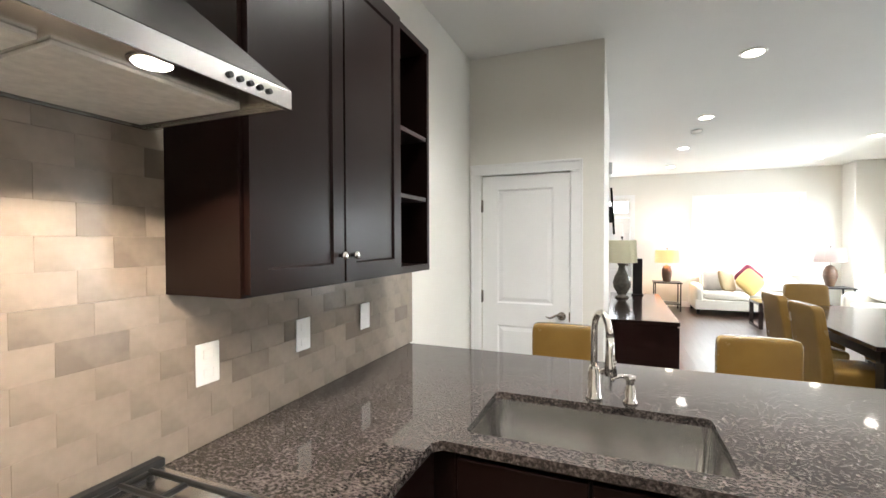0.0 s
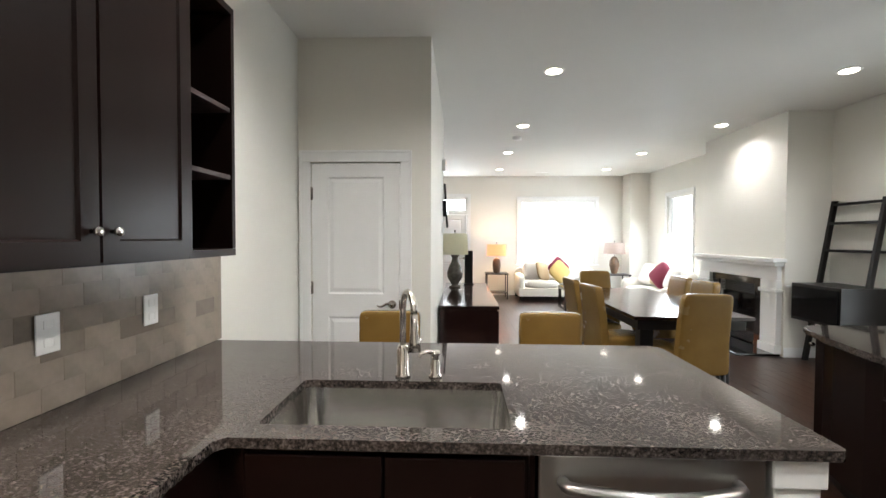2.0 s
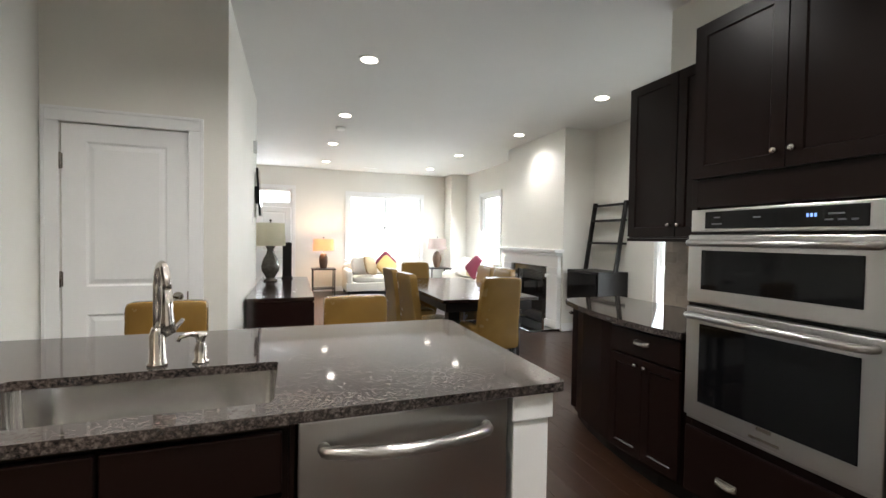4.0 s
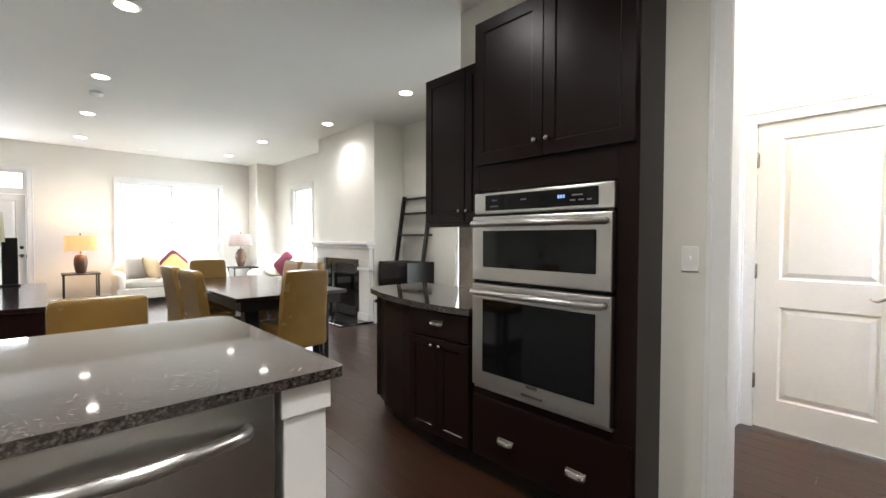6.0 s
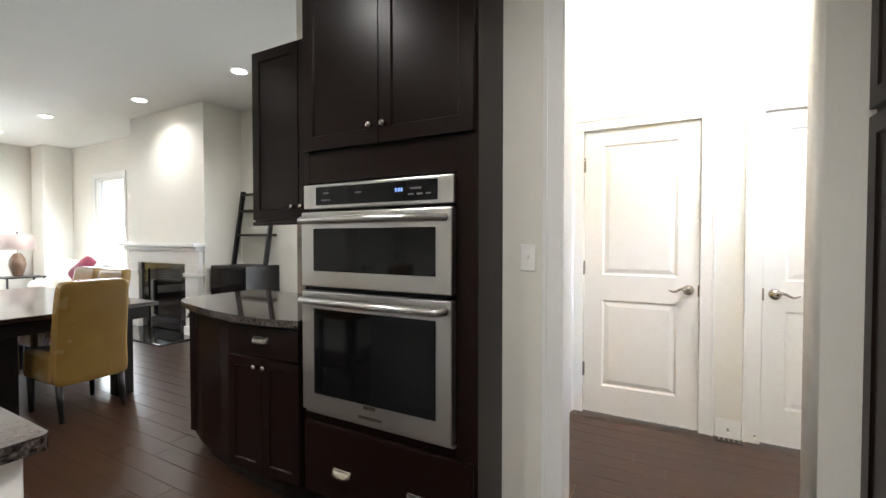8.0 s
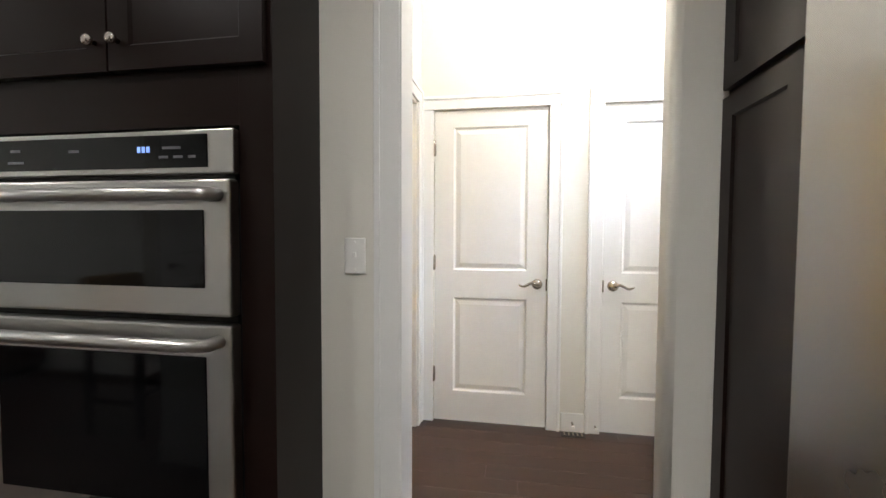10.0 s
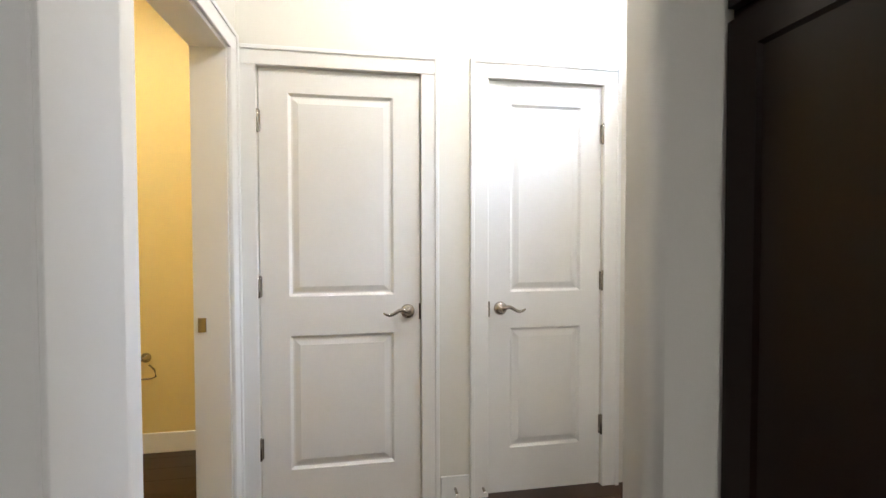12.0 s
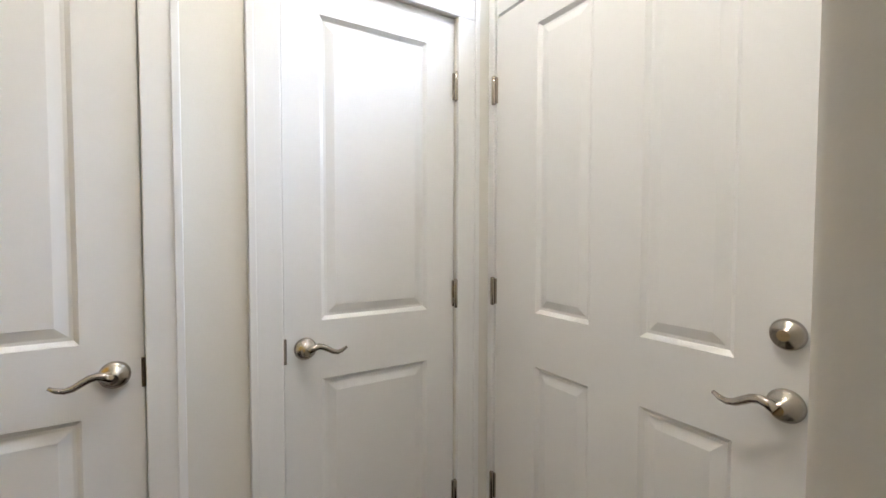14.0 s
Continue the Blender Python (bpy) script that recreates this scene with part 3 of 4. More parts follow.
part("underside", bx(0.013, 0.013, 0.012, 0.457, 0.749, 0.016, 0), STEEL, HOOD)
for y in (0.03, 0.385):
    part("filter", bx(0.03, y, 0.004, 0.36, y + 0.34, 0.012, 0.002), FILTER, HOOD, "pale mesh grease filter")
for y in (0.266, 0.496):
    part("lamp_lens", lathe([(0.028, 0.0065), (0.03, 0.0085)], 20, cx=0.415, cy=y), BULB, HOOD, "glowing halogen lens")
    part("lamp_rim", lathe([(0.036, 0.0088), (0.037, 0.0118)], 20, cx=0.415, cy=y), NICKEL, HOOD)
for i in range(5):
    part("button", lathe([(0.006, 0), (0.006, 0.003), (0.005, 0.004)], 12), IRON, HOOD, m=pose(0.472, 0.60 + 0.024 * i, 0.02, 0, 90, 0))

# range top
RANGE = thing("gas_range", "stainless gas range with black cast iron grates", "stove", pose(W0 + 0.006, -0.075, 0))
part("body", bx(0.02, 0.004, 0.0, 0.62, 0.758, 0.90, 0.004), STEEL, RANGE)
part("cooktop", bx(0.012, 0.002, 0.901, 0.66, 0.76, 0.925, 0.006), STEEL, RANGE, "stainless steel cooktop")
part("rear_rail", bx(0.0, 0.002, 0.926, 0.03, 0.76, 0.95, 0.004), IRON, RANGE)
for gy in (0.03, 0.40):
    g = bmesh.new()
    for i in range(5):
        tube([(0.06, gy + 0.02 + 0.07 * i, 0.95), (0.60, gy + 0.02 + 0.07 * i, 0.95)], 0.007, 6, g)
    for x in (0.06, 0.19, 0.33, 0.46, 0.60):
        tube([(x, gy + 0.02, 0.945), (x, gy + 0.30, 0.945)], 0.008, 6, g)
    for x in (0.06, 0.60):
        for y in (gy + 0.02, gy + 0.30):
            tube([(x, y, 0.925), (x, y, 0.945)], 0.009, 6, g)
    part("grate", g, IRON, RANGE, "cast iron grate")
    for x in (0.19, 0.46):
        part("burner", lathe([(0.045, 0.926), (0.045, 0.934), (0.03, 0.937), (0.028, 0.942)], 20, cx=x, cy=gy + 0.16), NICKEL, RANGE)

# base cabinets
BASE = thing("base_cabinet", "espresso base cabinets under the granite worktop", "cabinet", pose(0, 0, 0))
part("body", bx(W0 + 0.01, 0.692, 0.1, -0.10, 2.10, 0.885, 0.002), ESPRESSO, BASE)
part("plinth", bx(W0 + 0.01, 0.692, 0.0, -0.16, 2.04, 0.1, 0.002), BLACKWOOD, BASE)
SINKCAB = thing("base_cabinet", "espresso sink base cabinet under the granite worktop", "cabinet", pose(-0.098, 1.145, 0))
for nm, q in (("side_panel", (0, 0, 0.1, 0.07, 0.9, 0.885)), ("side_panel", (0.86, 0, 0.1, 0.875, 0.9, 0.885)), ("front_panel", (0.0705, 0, 0.1, 0.8595, 0.02, 0.885)),
              ("back_panel", (0.0705, 0.55, 0.1, 0.8595, 0.9, 0.885)), ("bottom_board", (0.0705, 0.021, 0.1, 0.8595, 0.549, 0.12))):
    part(nm, bx(*q, 0.001), ESPRESSO, SINKCAB)
part("plinth", bx(0, 0.06, 0, 0.875, 0.9, 0.1, 0.002), BLACKWOOD, SINKCAB)
for x in (0.085, 0.47):
    knob(part("door", shaker(0.375, 0.58), ESPRESSO, SINKCAB, m=pose(x, -0.021, 0.12)), 0.34 if x < 0.2 else 0.035, 0.52)
    part("false_drawer", bx(x, -0.021, 0.71, x + 0.375, -0.001, 0.86, 0.003), ESPRESSO, SINKCAB)

# worktop, with the sink's hole
b = bmesh.new()
Z0, Z1 = 0.886, 0.915
SX0, SX1, SY0, SY1 = -0.01, 0.725, 1.19, 1.575
def r_corner(cx, cy, r, a0, a1, n=6):
    return [(cx + r * math.cos(radians(a0 + (a1 - a0) * i / n)), cy + r * math.sin(radians(a0 + (a1 - a0) * i / n))) for i in range(n + 1)]
outer = [(W0 + 0.001, 0.692), (-0.077, 0.692), (-0.077, 1.08), (-0.052, 1.105)] + r_corner(1.543, 1.125, 0.02, -90, 0) + r_corner(1.493, 2.09, 0.07, 0, 90) + [(W0 + 0.001, 2.165)]
hole = r_corner(SX0 + 0.02, SY0 + 0.02, 0.02, 180, 270, 4) + r_corner(SX1 - 0.02, SY0 + 0.02, 0.02, 270, 360, 4) + r_corner(SX1 - 0.02, SY1 - 0.02, 0.02, 0, 90, 4) + r_corner(SX0 + 0.02, SY1 - 0.02, 0.02, 90, 180, 4)
for z in (Z0, Z1):
    loops = []
    for poly in (outer, hole):
        vs = [b.verts.new((x, y, z)) for x, y in poly]
        loops += [b.edges.new((vs[i], vs[(i + 1) % len(vs)])) for i in range(len(vs))]
    bmesh.ops.triangle_fill(b, edges=loops, use_beauty=True)
b.verts.ensure_lookup_table()
n0, n1 = len(outer), len(hole)
off = n0 + n1
for base, n in ((0, n0), (n0, n1)):
    for i in range(n):
        j = (i + 1) % n
        b.faces.new((b.verts[base + i], b.verts[base + j], b.verts[off + base + j], b.verts[off + base + i]))
_edge = [e for e in b.edges if len(e.link_faces) == 2 and e.calc_face_angle(0) > 1.2 and abs(e.verts[0].co.z - e.verts[1].co.z) < 1e-6]
bmesh.ops.bevel(b, geom=_edge, offset=0.005, segments=2, affect="EDGES", profile=0.5)
TOP = tagged(part("worktop", b, GRANITE), "polished brown-grey granite worktop on a peninsula", "worktop")

# sink, tap, soap pump
SINK = thing("kitchen_sink", "undermounted brushed stainless steel sink bowl", "sink", pose(SX0, SY0, 0.8855))
b = bmesh.new()
w, d = SX1 - SX0, SY1 - SY0
prof = [(-0.012, 0.0), (-0.012, -0.004), (0.004, -0.18), (0.02, -0.21), (0.05, -0.22)]
rings = []
for ins, z in prof:
    r = 0.05
    rings.append([b.verts.new((x, y, z)) for x, y in r_corner(ins + r, ins + r, r, 180, 270, 5) + r_corner(w - ins - r, ins + r, r, 270, 360, 5) + r_corner(w - ins - r, d - ins - r, r, 0, 90, 5) + r_corner(ins + r, d - ins - r, r, 90, 180, 5)])
for r0, r1 in zip(rings, rings[1:]):
    for i in range(len(r0)):
        f = b.faces.new((r0[i], r0[(i + 1) % len(r0)], r1[(i + 1) % len(r0)], r1[i]))
        f.smooth = True
b.faces.new(rings[-1])
part("bowl", b, SINKSTEEL, SINK)
part("drain", lathe([(0.045, -0.2195), (0.043, -0.216), (0.03, -0.217)], 20, cx=w / 2, cy=d / 2), NICKEL, SINK, "round drain")

TAP = thing("kitchen_tap", "brushed nickel gooseneck pull-down tap", "tap", pose(0.352, 1.635, 0.915))
part("base", lathe([(0.03, 0), (0.03, 0.008), (0.024, 0.014), (0.0235, 0.10), (0.019, 0.115), (0.016, 0.125)], 24), BRIGHTNICKEL, TAP)
neck = [(0, 0, 0.12), (0, 0, 0.26)] + [(0.028 - 0.028 * math.cos(a), -0.06 + 0.06 * math.cos(a), 0.26 + 0.075 * math.sin(a)) for a in [math.pi * k / 10 for k in range(1, 11)]]
part("neck", tube(neck, 0.0125, 14), BRIGHTNICKEL, TAP)
part("spray_head", tube([(0.056, -0.12, 0.262), (0.057, -0.121, 0.20), (0.059, -0.123, 0.165), (0.061, -0.125, 0.13)], [0.014, 0.0155, 0.019, 0.021], 16), BRIGHTNICKEL, TAP)
part("handle", tube([(0.02, 0, 0.10), (0.045, 0, 0.112), (0.075, -0.005, 0.15)], [0.011, 0.009, 0.006], 10), BRIGHTNICKEL, TAP)
SOAP = thing("soap_dispenser", "brushed nickel pump soap dispenser beside the tap", "soap dispenser", pose(0.478, 1.635, 0.915))
part("base", lathe([(0.026, 0), (0.026, 0.006), (0.018, 0.014), (0.02, 0.05), (0.014, 0.065), (0.013, 0.08), (0.02, 0.088), (0.018, 0.10)], 20), BRIGHTNICKEL, SOAP)
part("spout", tube([(0, 0, 0.092), (-0.03, -0.012, 0.10), (-0.055, -0.022, 0.094), (-0.062, -0.025, 0.08)], [0.009, 0.008, 0.007, 0.006], 10), BRIGHTNICKEL, SOAP)

# dishwasher and end post
DW = thing("dishwasher", "stainless steel dishwasher with a bowed bar handle", "dishwasher", pose(0.785, 1.128, 0))
part("front", bx(0, 0, 0.1, 0.590, 0.02, 0.878, 0.006), STEELH, DW, "brushed stainless front")
part("tub", bx(0.004, 0.021, 0.1, 0.594, 0.58, 0.866, 0.002), RUBBER, DW)
part("kick", bx(0.01, 0.06, 0.0, 0.588, 0.1, 0.099, 0.002), RUBBER, DW)
part("handle", tube([(0.062, 0.0, 0.805), (0.066, -0.022, 0.805)] + [(0.072 + 0.436 * k / 16, -0.030 - 0.042 * math.sin(math.pi * k / 16), 0.805) for k in range(17)] + [(0.514, -0.022, 0.805), (0.518, 0.0, 0.805)], 0.0165, 14), STEELH, DW, "satin bowed bar handle")
POST = thing("counter_post", "white square panelled end post under the worktop", "post", pose(1.39, 1.125, 0))
part("shaft", bx(0.01, 0.01, 0, 0.13, 0.93, 0.80, 0.004), TRIM, POST)
part("cap", bx(0, 0, 0.801, 0.14, 0.94, 0.8855, 0.004), TRIM, POST)
part("plinth", bx(0.002, 0.002, 0.0, 0.138, 0.938, 0.11, 0.004), TRIM, POST)
KNEE = tagged(part("knee_wall", bx(-0.69, 2.06, 0, 1.388, 2.09, 0.885, 0.002), ESPRESSO), "espresso panel behind the peninsula cabinets", "panel")

# oven tower, facing west: local x runs north to south
TALL = thing("oven_cabinet", "tall espresso shaker cabinet that houses a double oven", "cabinet", pose(2.645, 1.61, 0, 0, 0, -90))
for nm, q in (("side_panel", (0, 0, 0.1, 0.03, 0.62, 2.4)), ("side_panel", (0.776, 0, 0.1, 0.865, 0.62, 2.4)), ("lower_case", (0.0305, 0.001, 0.1, 0.7755, 0.6, 0.475)),
              ("upper_case", (0.0305, 0.001, 1.515, 0.7755, 0.6, 2.4)), ("back_panel", (0.0305, 0.5, 0.476, 0.7755, 0.6, 1.514))):
    part(nm, bx(*q, 0.001), ESPRESSO, TALL)
part("plinth", bx(0.0, 0.06, 0, 0.865, 0.5, 0.1, 0.002), BLACKWOOD, TALL)
for x in (0.014, 0.436):
    knob(part("door", shaker(0.416, 0.735), ESPRESSO, TALL, "espresso shaker door", pose(x, -0.021, 1.655)), 0.385 if x < 0.2 else 0.03, 0.07)
dr = part("drawer", bx(0.014, -0.021, 0.12, 0.852, -0.001, 0.44, 0.003), ESPRESSO, TALL, "espresso slab drawer")
cup_pull(dr, 0.235, 0.245, -0.021), cup_pull(dr, 0.62, 0.245, -0.021)
OVEN = thing("double_oven", "stainless steel built-in microwave and wall oven", "oven", pose(2.622, 1.588, 0.485, 0, 0, -90))
part("trim", bx(0.0, 0.0, 0.0, 0.757, 0.022, 0.012, 0.002), STEELH, OVEN)
part("back_plate", bx(0.01, 0.02, 0.0, 0.747, 0.3, 1.015, 0.002), RUBBER, OVEN)
p = part("control_panel", bx(0, -0.004, 0.912, 0.757, 0.02, 1.018, 0.004), STEELH, OVEN, "brushed stainless control panel")
part("display", bx(0.075, -0.0065, 0.927, 0.69, -0.0035, 1.006, 0.001), BLACKGLASS, p, "black glass display")
for i in range(3):
    part("digit", bx(0.50 + 0.013 * i, -0.008, 0.965, 0.508 + 0.013 * i, -0.0066, 0.979, 0), BLUE, p)
for x, z, w in ((0.12, 0.975, 0.03), (0.11, 0.945, 0.05), (0.30, 0.97, 0.03), (0.57, 0.972, 0.05), (0.56, 0.95, 0.025), (0.60, 0.95, 0.025), (0.64, 0.95, 0.02)):
    part("print", bx(x, -0.008, z, x + w, -0.0066, z + 0.006, 0), GREYBAR, p)
def oven_door(z0, z1, g0, g1, tag):
    d = part(tag, bx(0, -0.02, z0, 0.757, 0.018, z1, 0.006), STEELH, OVEN, "brushed stainless door")
    part("glass", bx(0.074, -0.0225, g0, 0.69, -0.0195, g1, 0.002), BLACKGLASS, d, "black glass window")
    z = z1 - 0.038
    part("handle", tube([(0.03, -0.02, z), (0.033, -0.055, z), (0.05, -0.068, z), (0.378, -0.072, z), (0.707, -0.068, z), (0.724, -0.055, z), (0.727, -0.02, z)], 0.0155, 14), STEELH, d, "satin tube handle")
    return d
oven_door(0.572, 0.898, 0.64, 0.825, "microwave_door")
od = oven_door(0.02, 0.552, 0.10, 0.475, "oven_door")
part("badge", bx(0.35, -0.0245, 0.082, 0.41, -0.0228, 0.098, 0.0005), NICKEL, od, "small oval badge")
part("badge", bx(0.32, -0.0225, 0.04, 0.44, -0.0205, 0.052, 0.0005), NICKEL, od, "small raised bar")

# buffet: bowed base cabinet, granite top, wall cabinet
BUF = thing("base_cabinet", "espresso base cabinet with a bowed front and angled end", "cabinet", pose(0, 0, 0))
front = [(2.65, 1.612), (2.615, 1.8), (2.62, 2.0), (2.65, 2.25), (2.70, 2.5), (2.78, 2.72), (2.86, 2.80), (3.31, 2.80), (3.31, 1.612)]
part("body", prism(front, 0.1, 0.855), ESPRESSO, BUF)
part("plinth", prism([(x + 0.06 if x < 3.2 else x, min(y, 2.74)) for x, y in front], 0, 0.1), BLACKWOOD, BUF)
fm = Matrix.Translation((2.613, 2.10, 0)) @ Matrix.Rotation(radians(-87), 4, "Z")
f1 = part("drawer", bx(0, -0.022, 0.70, 0.47, 0.0, 0.845, 0.003), ESPRESSO, BUF, "espresso drawer front", fm)
cup_pull(f1, 0.235, 0.775, -0.022)
for x in (0, 0.237):
    dd = part("door", shaker(0.233, 0.56, 0.045), ESPRESSO, BUF, "espresso shaker door", fm @ pose(x, -0.022, 0.125))
    knob(dd, 0.205 if x < 0.1 else 0.03, 0.525)
part("side_door", shaker(0.5, 0.72, 0.05), ESPRESSO, BUF, "espresso shaker door", Matrix.Translation((2.748, 2.66, 0.125)) @ Matrix.Rotation(radians(-74), 4, "Z") @ pose(0, -0.022, 0))
knob(BUF, 2.76, 0.80, 2.74)
b = prism([(2.60, 1.612), (2.565, 1.8), (2.57, 2.0), (2.60, 2.25), (2.655, 2.5), (2.73, 2.74), (2.78, 2.82), (2.86, 2.85), (3.329, 2.85), (3.329, 1.612)], 0.857, 0.893)
bmesh.ops.bevel(b, geom=[e for e in b.edges if abs(e.verts[0].co.z - e.verts[1].co.z) < 1e-6], offset=0.004, segments=2, affect="EDGES")
tagged(part("worktop", b, GRANITE), "polished dark granite top on the buffet cabinet", "worktop")
WC = thing("wall_cabinet", "espresso shaker wall cabinet with two doors", "cabinet", pose(3.0, 2.41, 1.37, 0, 0, -90))
part("body", bx(0, 0, 0, 0.795, 0.328, 1.03, 0.002), ESPRESSO, WC)
part("light_rail", bx(0.0, -0.018, -0.022, 0.795, 0.006, -0.001, 0.002), ESPRESSO, WC)
for x in (0.008, 0.402):
    knob(part("door", shaker(0.386, 1.01), ESPRESSO, WC, "espresso shaker door", pose(x, -0.021, 0.01)), 0.355 if x < 0.2 else 0.03, 0.07)

# pantry cabinet and refrigerator on the south wall, facing north: local x runs east to west
PAN = thing("pantry_cabinet", "tall espresso shaker pantry cabinet beside the hall opening", "cabinet", pose(3.138, -0.45, 0, 0, 0, 180))
part("body", bx(0, 0, 0.1, 0.395, 0.665, 2.4, 0.002), ESPRESSO, PAN)
part("plinth", bx(0, 0.06, 0, 0.395, 0.6, 0.1, 0.002), BLACKWOOD, PAN)
part("lower_door", shaker(0.375, 1.54, 0.06), ESPRESSO, PAN, "espresso shaker door", pose(0.01, -0.021, 0.12))
part("upper_door", shaker(0.375, 0.70, 0.06), ESPRESSO, PAN, "espresso shaker door", pose(0.01, -0.021, 1.685))
FR = thing("refrigerator", "stainless steel refrigerator beside the pantry cabinet", "refrigerator", pose(2.735, -0.44, 0, 0, 0, 180))
part("body", bx(0.005, 0.03, 0.02, 0.905, 0.66, 1.77, 0.004), RUBBER, FR)
part("foot", bx(0.1, 0.1, 0.0, 0.8, 0.6, 0.02, 0.001), RUBBER, FR)
for x in (0.0, 0.456):
    d = part("door", bx(x, -0.03, 0.62, x + 0.452, 0.028, 1.77, 0.012), DARKSTEEL, FR, "stainless door")
    part("handle", tube([(x + (0.41 if x < 0.1 else 0.04), -0.032, 0.75), (x + (0.41 if x < 0.1 else 0.04), -0.075, 0.80), (x + (0.41 if x < 0.1 else 0.04), -0.075, 1.55), (x + (0.41 if x < 0.1 else 0.04), -0.032, 1.6)], 0.013, 12), DARKSTEEL, d)
part("freezer_drawer", bx(0.0, -0.03, 0.06, 0.908, 0.028, 0.61, 0.012), DARKSTEEL, FR)


# outlets and switches
def plate(name, label, m, kind="outlet", w=0.078, h=0.122):
    t = thing(name, label, "switch" if kind == "switch" else "outlet", m)
    part("plate", bx(-w / 2, -0.007, -h / 2, w / 2, -0.001, h / 2, 0.003), PLASTIC, t)
    if kind == "switch":
        part("toggle", bx(-0.005, -0.015, -0.004, 0.005, -0.006, 0.011, 0.002), PLASTIC, t)
    else:
        for z in (-0.028, 0.028):
            part("socket", bx(-0.016, -0.0085, z - 0.014, 0.016, -0.0065, z + 0.014, 0.002), PLASTIC, t)
    for z in (-0.04, 0.04):
        part("screw", lathe([(0.003, 0), (0.002, 0.0012)], 8), PLASTIC, t, m=pose(0, -0.007, z, 90, 0, 0))
    return t


for y in (0.828, 1.242, 1.677):
    plate("wall_outlet", "white outlet plate on the tiled backsplash", pose(W0 + 0.012, y, 1.157, 0, 0, 90))
plate("light_switch", "white toggle switch plate on the kitchen wall", pose(2.889, 0.636, 1.19, 0, 0, -90), "switch", 0.065, 0.104)
plate("light_switch", "white switch plate on the corridor wall", pose(0.345, 5.2, 1.55, 0, 0, 90), "switch")


# ---- dining and living room ----
def bar_stool(m):
    t = thing("bar_stool", "mustard leather counter stool tucked under the worktop", "stool", m, "stools at the peninsula")
    part("backrest", cushion(0.39, 0.075, 0.36, 0.03, 14, 14.0), LEATHER, t, m=pose(0, 0.0, 0.62))
    part("seat", cushion(0.40, 0.42, 0.09, 0.1), LEATHER, t, m=pose(0, -0.19, 0.60))
    for x in (-0.17, 0.17):
        for y in (-0.36, 0.0):
            part("leg", bx(x - 0.018, y - 0.018, 0, x + 0.018, y + 0.018, 0.61, 0.003), BLACKWOOD, t)
        part("stretcher", bx(x - 0.01, -0.345, 0.2, x + 0.01, -0.015, 0.23, 0.002), BLACKWOOD, t)
    part("footrest", bx(-0.155, -0.37, 0.25, 0.155, -0.35, 0.28, 0.002), BLACKWOOD, t)
    return t


_s = bar_stool(pose(0.12, 2.74, 0))
copy_thing(_s, pose(1.15, 2.74, 0))


def dining_chair(m):
    """Faces +y; the backrest stands at y 0."""
    t = thing("dining_chair", "high-backed mustard leather parsons chair with dark legs", "chair", m, "chairs round the dining table")
    bm = cushion(0.45, 0.085, 0.73, 0.02, 18, 16.0)
    for v in bm.verts:
        v.co.y -= 0.07 * max((v.co.z - 0.2) / 0.53, 0) ** 1.4
        v.co.x *= 1 - 0.06 * v.co.z / 0.73
    part("backrest", bm, LEATHER, t, m=pose(0, 0, 0.245))
    part("seat", cushion(0.45, 0.44, 0.22, 0.04, 12, 12.0), LEATHER, t, m=pose(0, 0.25, 0.25))
    for x in (-0.19, 0.19):
        for y in (0.0, 0.42):
            part("leg", tube([(x, y - (0.035 if y == 0 else 0), 0.0), (x, y, 0.26)], [0.016, 0.024], 8), BLACKWOOD, t)
    return t


_d = dining_chair(pose(2.71, 3.84, 0, 0, 0, 2))
for x, y, a in ((1.98, 4.45, -84), (1.96, 5.15, -86), (2.55, 6.30, 176), (3.30, 4.95, 92), (3.30, 5.5, 90)):
    copy_thing(_d, pose(x, y, 0, 0, 0, a))

TBL = thing("dining_table", "long dark espresso dining table with a satin top", "table", pose(2.14, 3.88, 0))
part("tabletop", bx(0, 0, 0.715, 1.06, 2.25, 0.75, 0.005), TABLEWOOD, TBL)
part("apron", bx(0.05, 0.05, 0.62, 1.01, 2.2, 0.714, 0.003), BLACKWOOD, TBL)
for x in (0.12, 0.82):
    for y in (0.16, 1.98):
        part("leg", bx(x, y, 0, x + 0.12, y + 0.12, 0.62, 0.004), BLACKWOOD, TBL)

CON = thing("sideboard", "long dark espresso sideboard along the corridor wall", "sideboard", pose(0.362, 4.32, 0))
part("body", bx(0, 0.02, 0.06, 0.59, 2.2, 0.72, 0.003), TABLEWOOD, CON)
part("top", bx(-0.004, 0, 0.721, 0.61, 2.22, 0.76, 0.004), TABLEWOOD, CON)
part("plinth", bx(0.03, 0.05, 0, 0.56, 2.17, 0.06, 0.002), BLACKWOOD, CON)
for i in range(4):
    dd = part("door", shaker(0.52, 0.62, 0.06), TABLEWOOD, CON, m=pose(0.611, 0.05 + 0.535 * i, 0.08, 0, 0, 90))
    knob(dd, 0.46, 0.34)


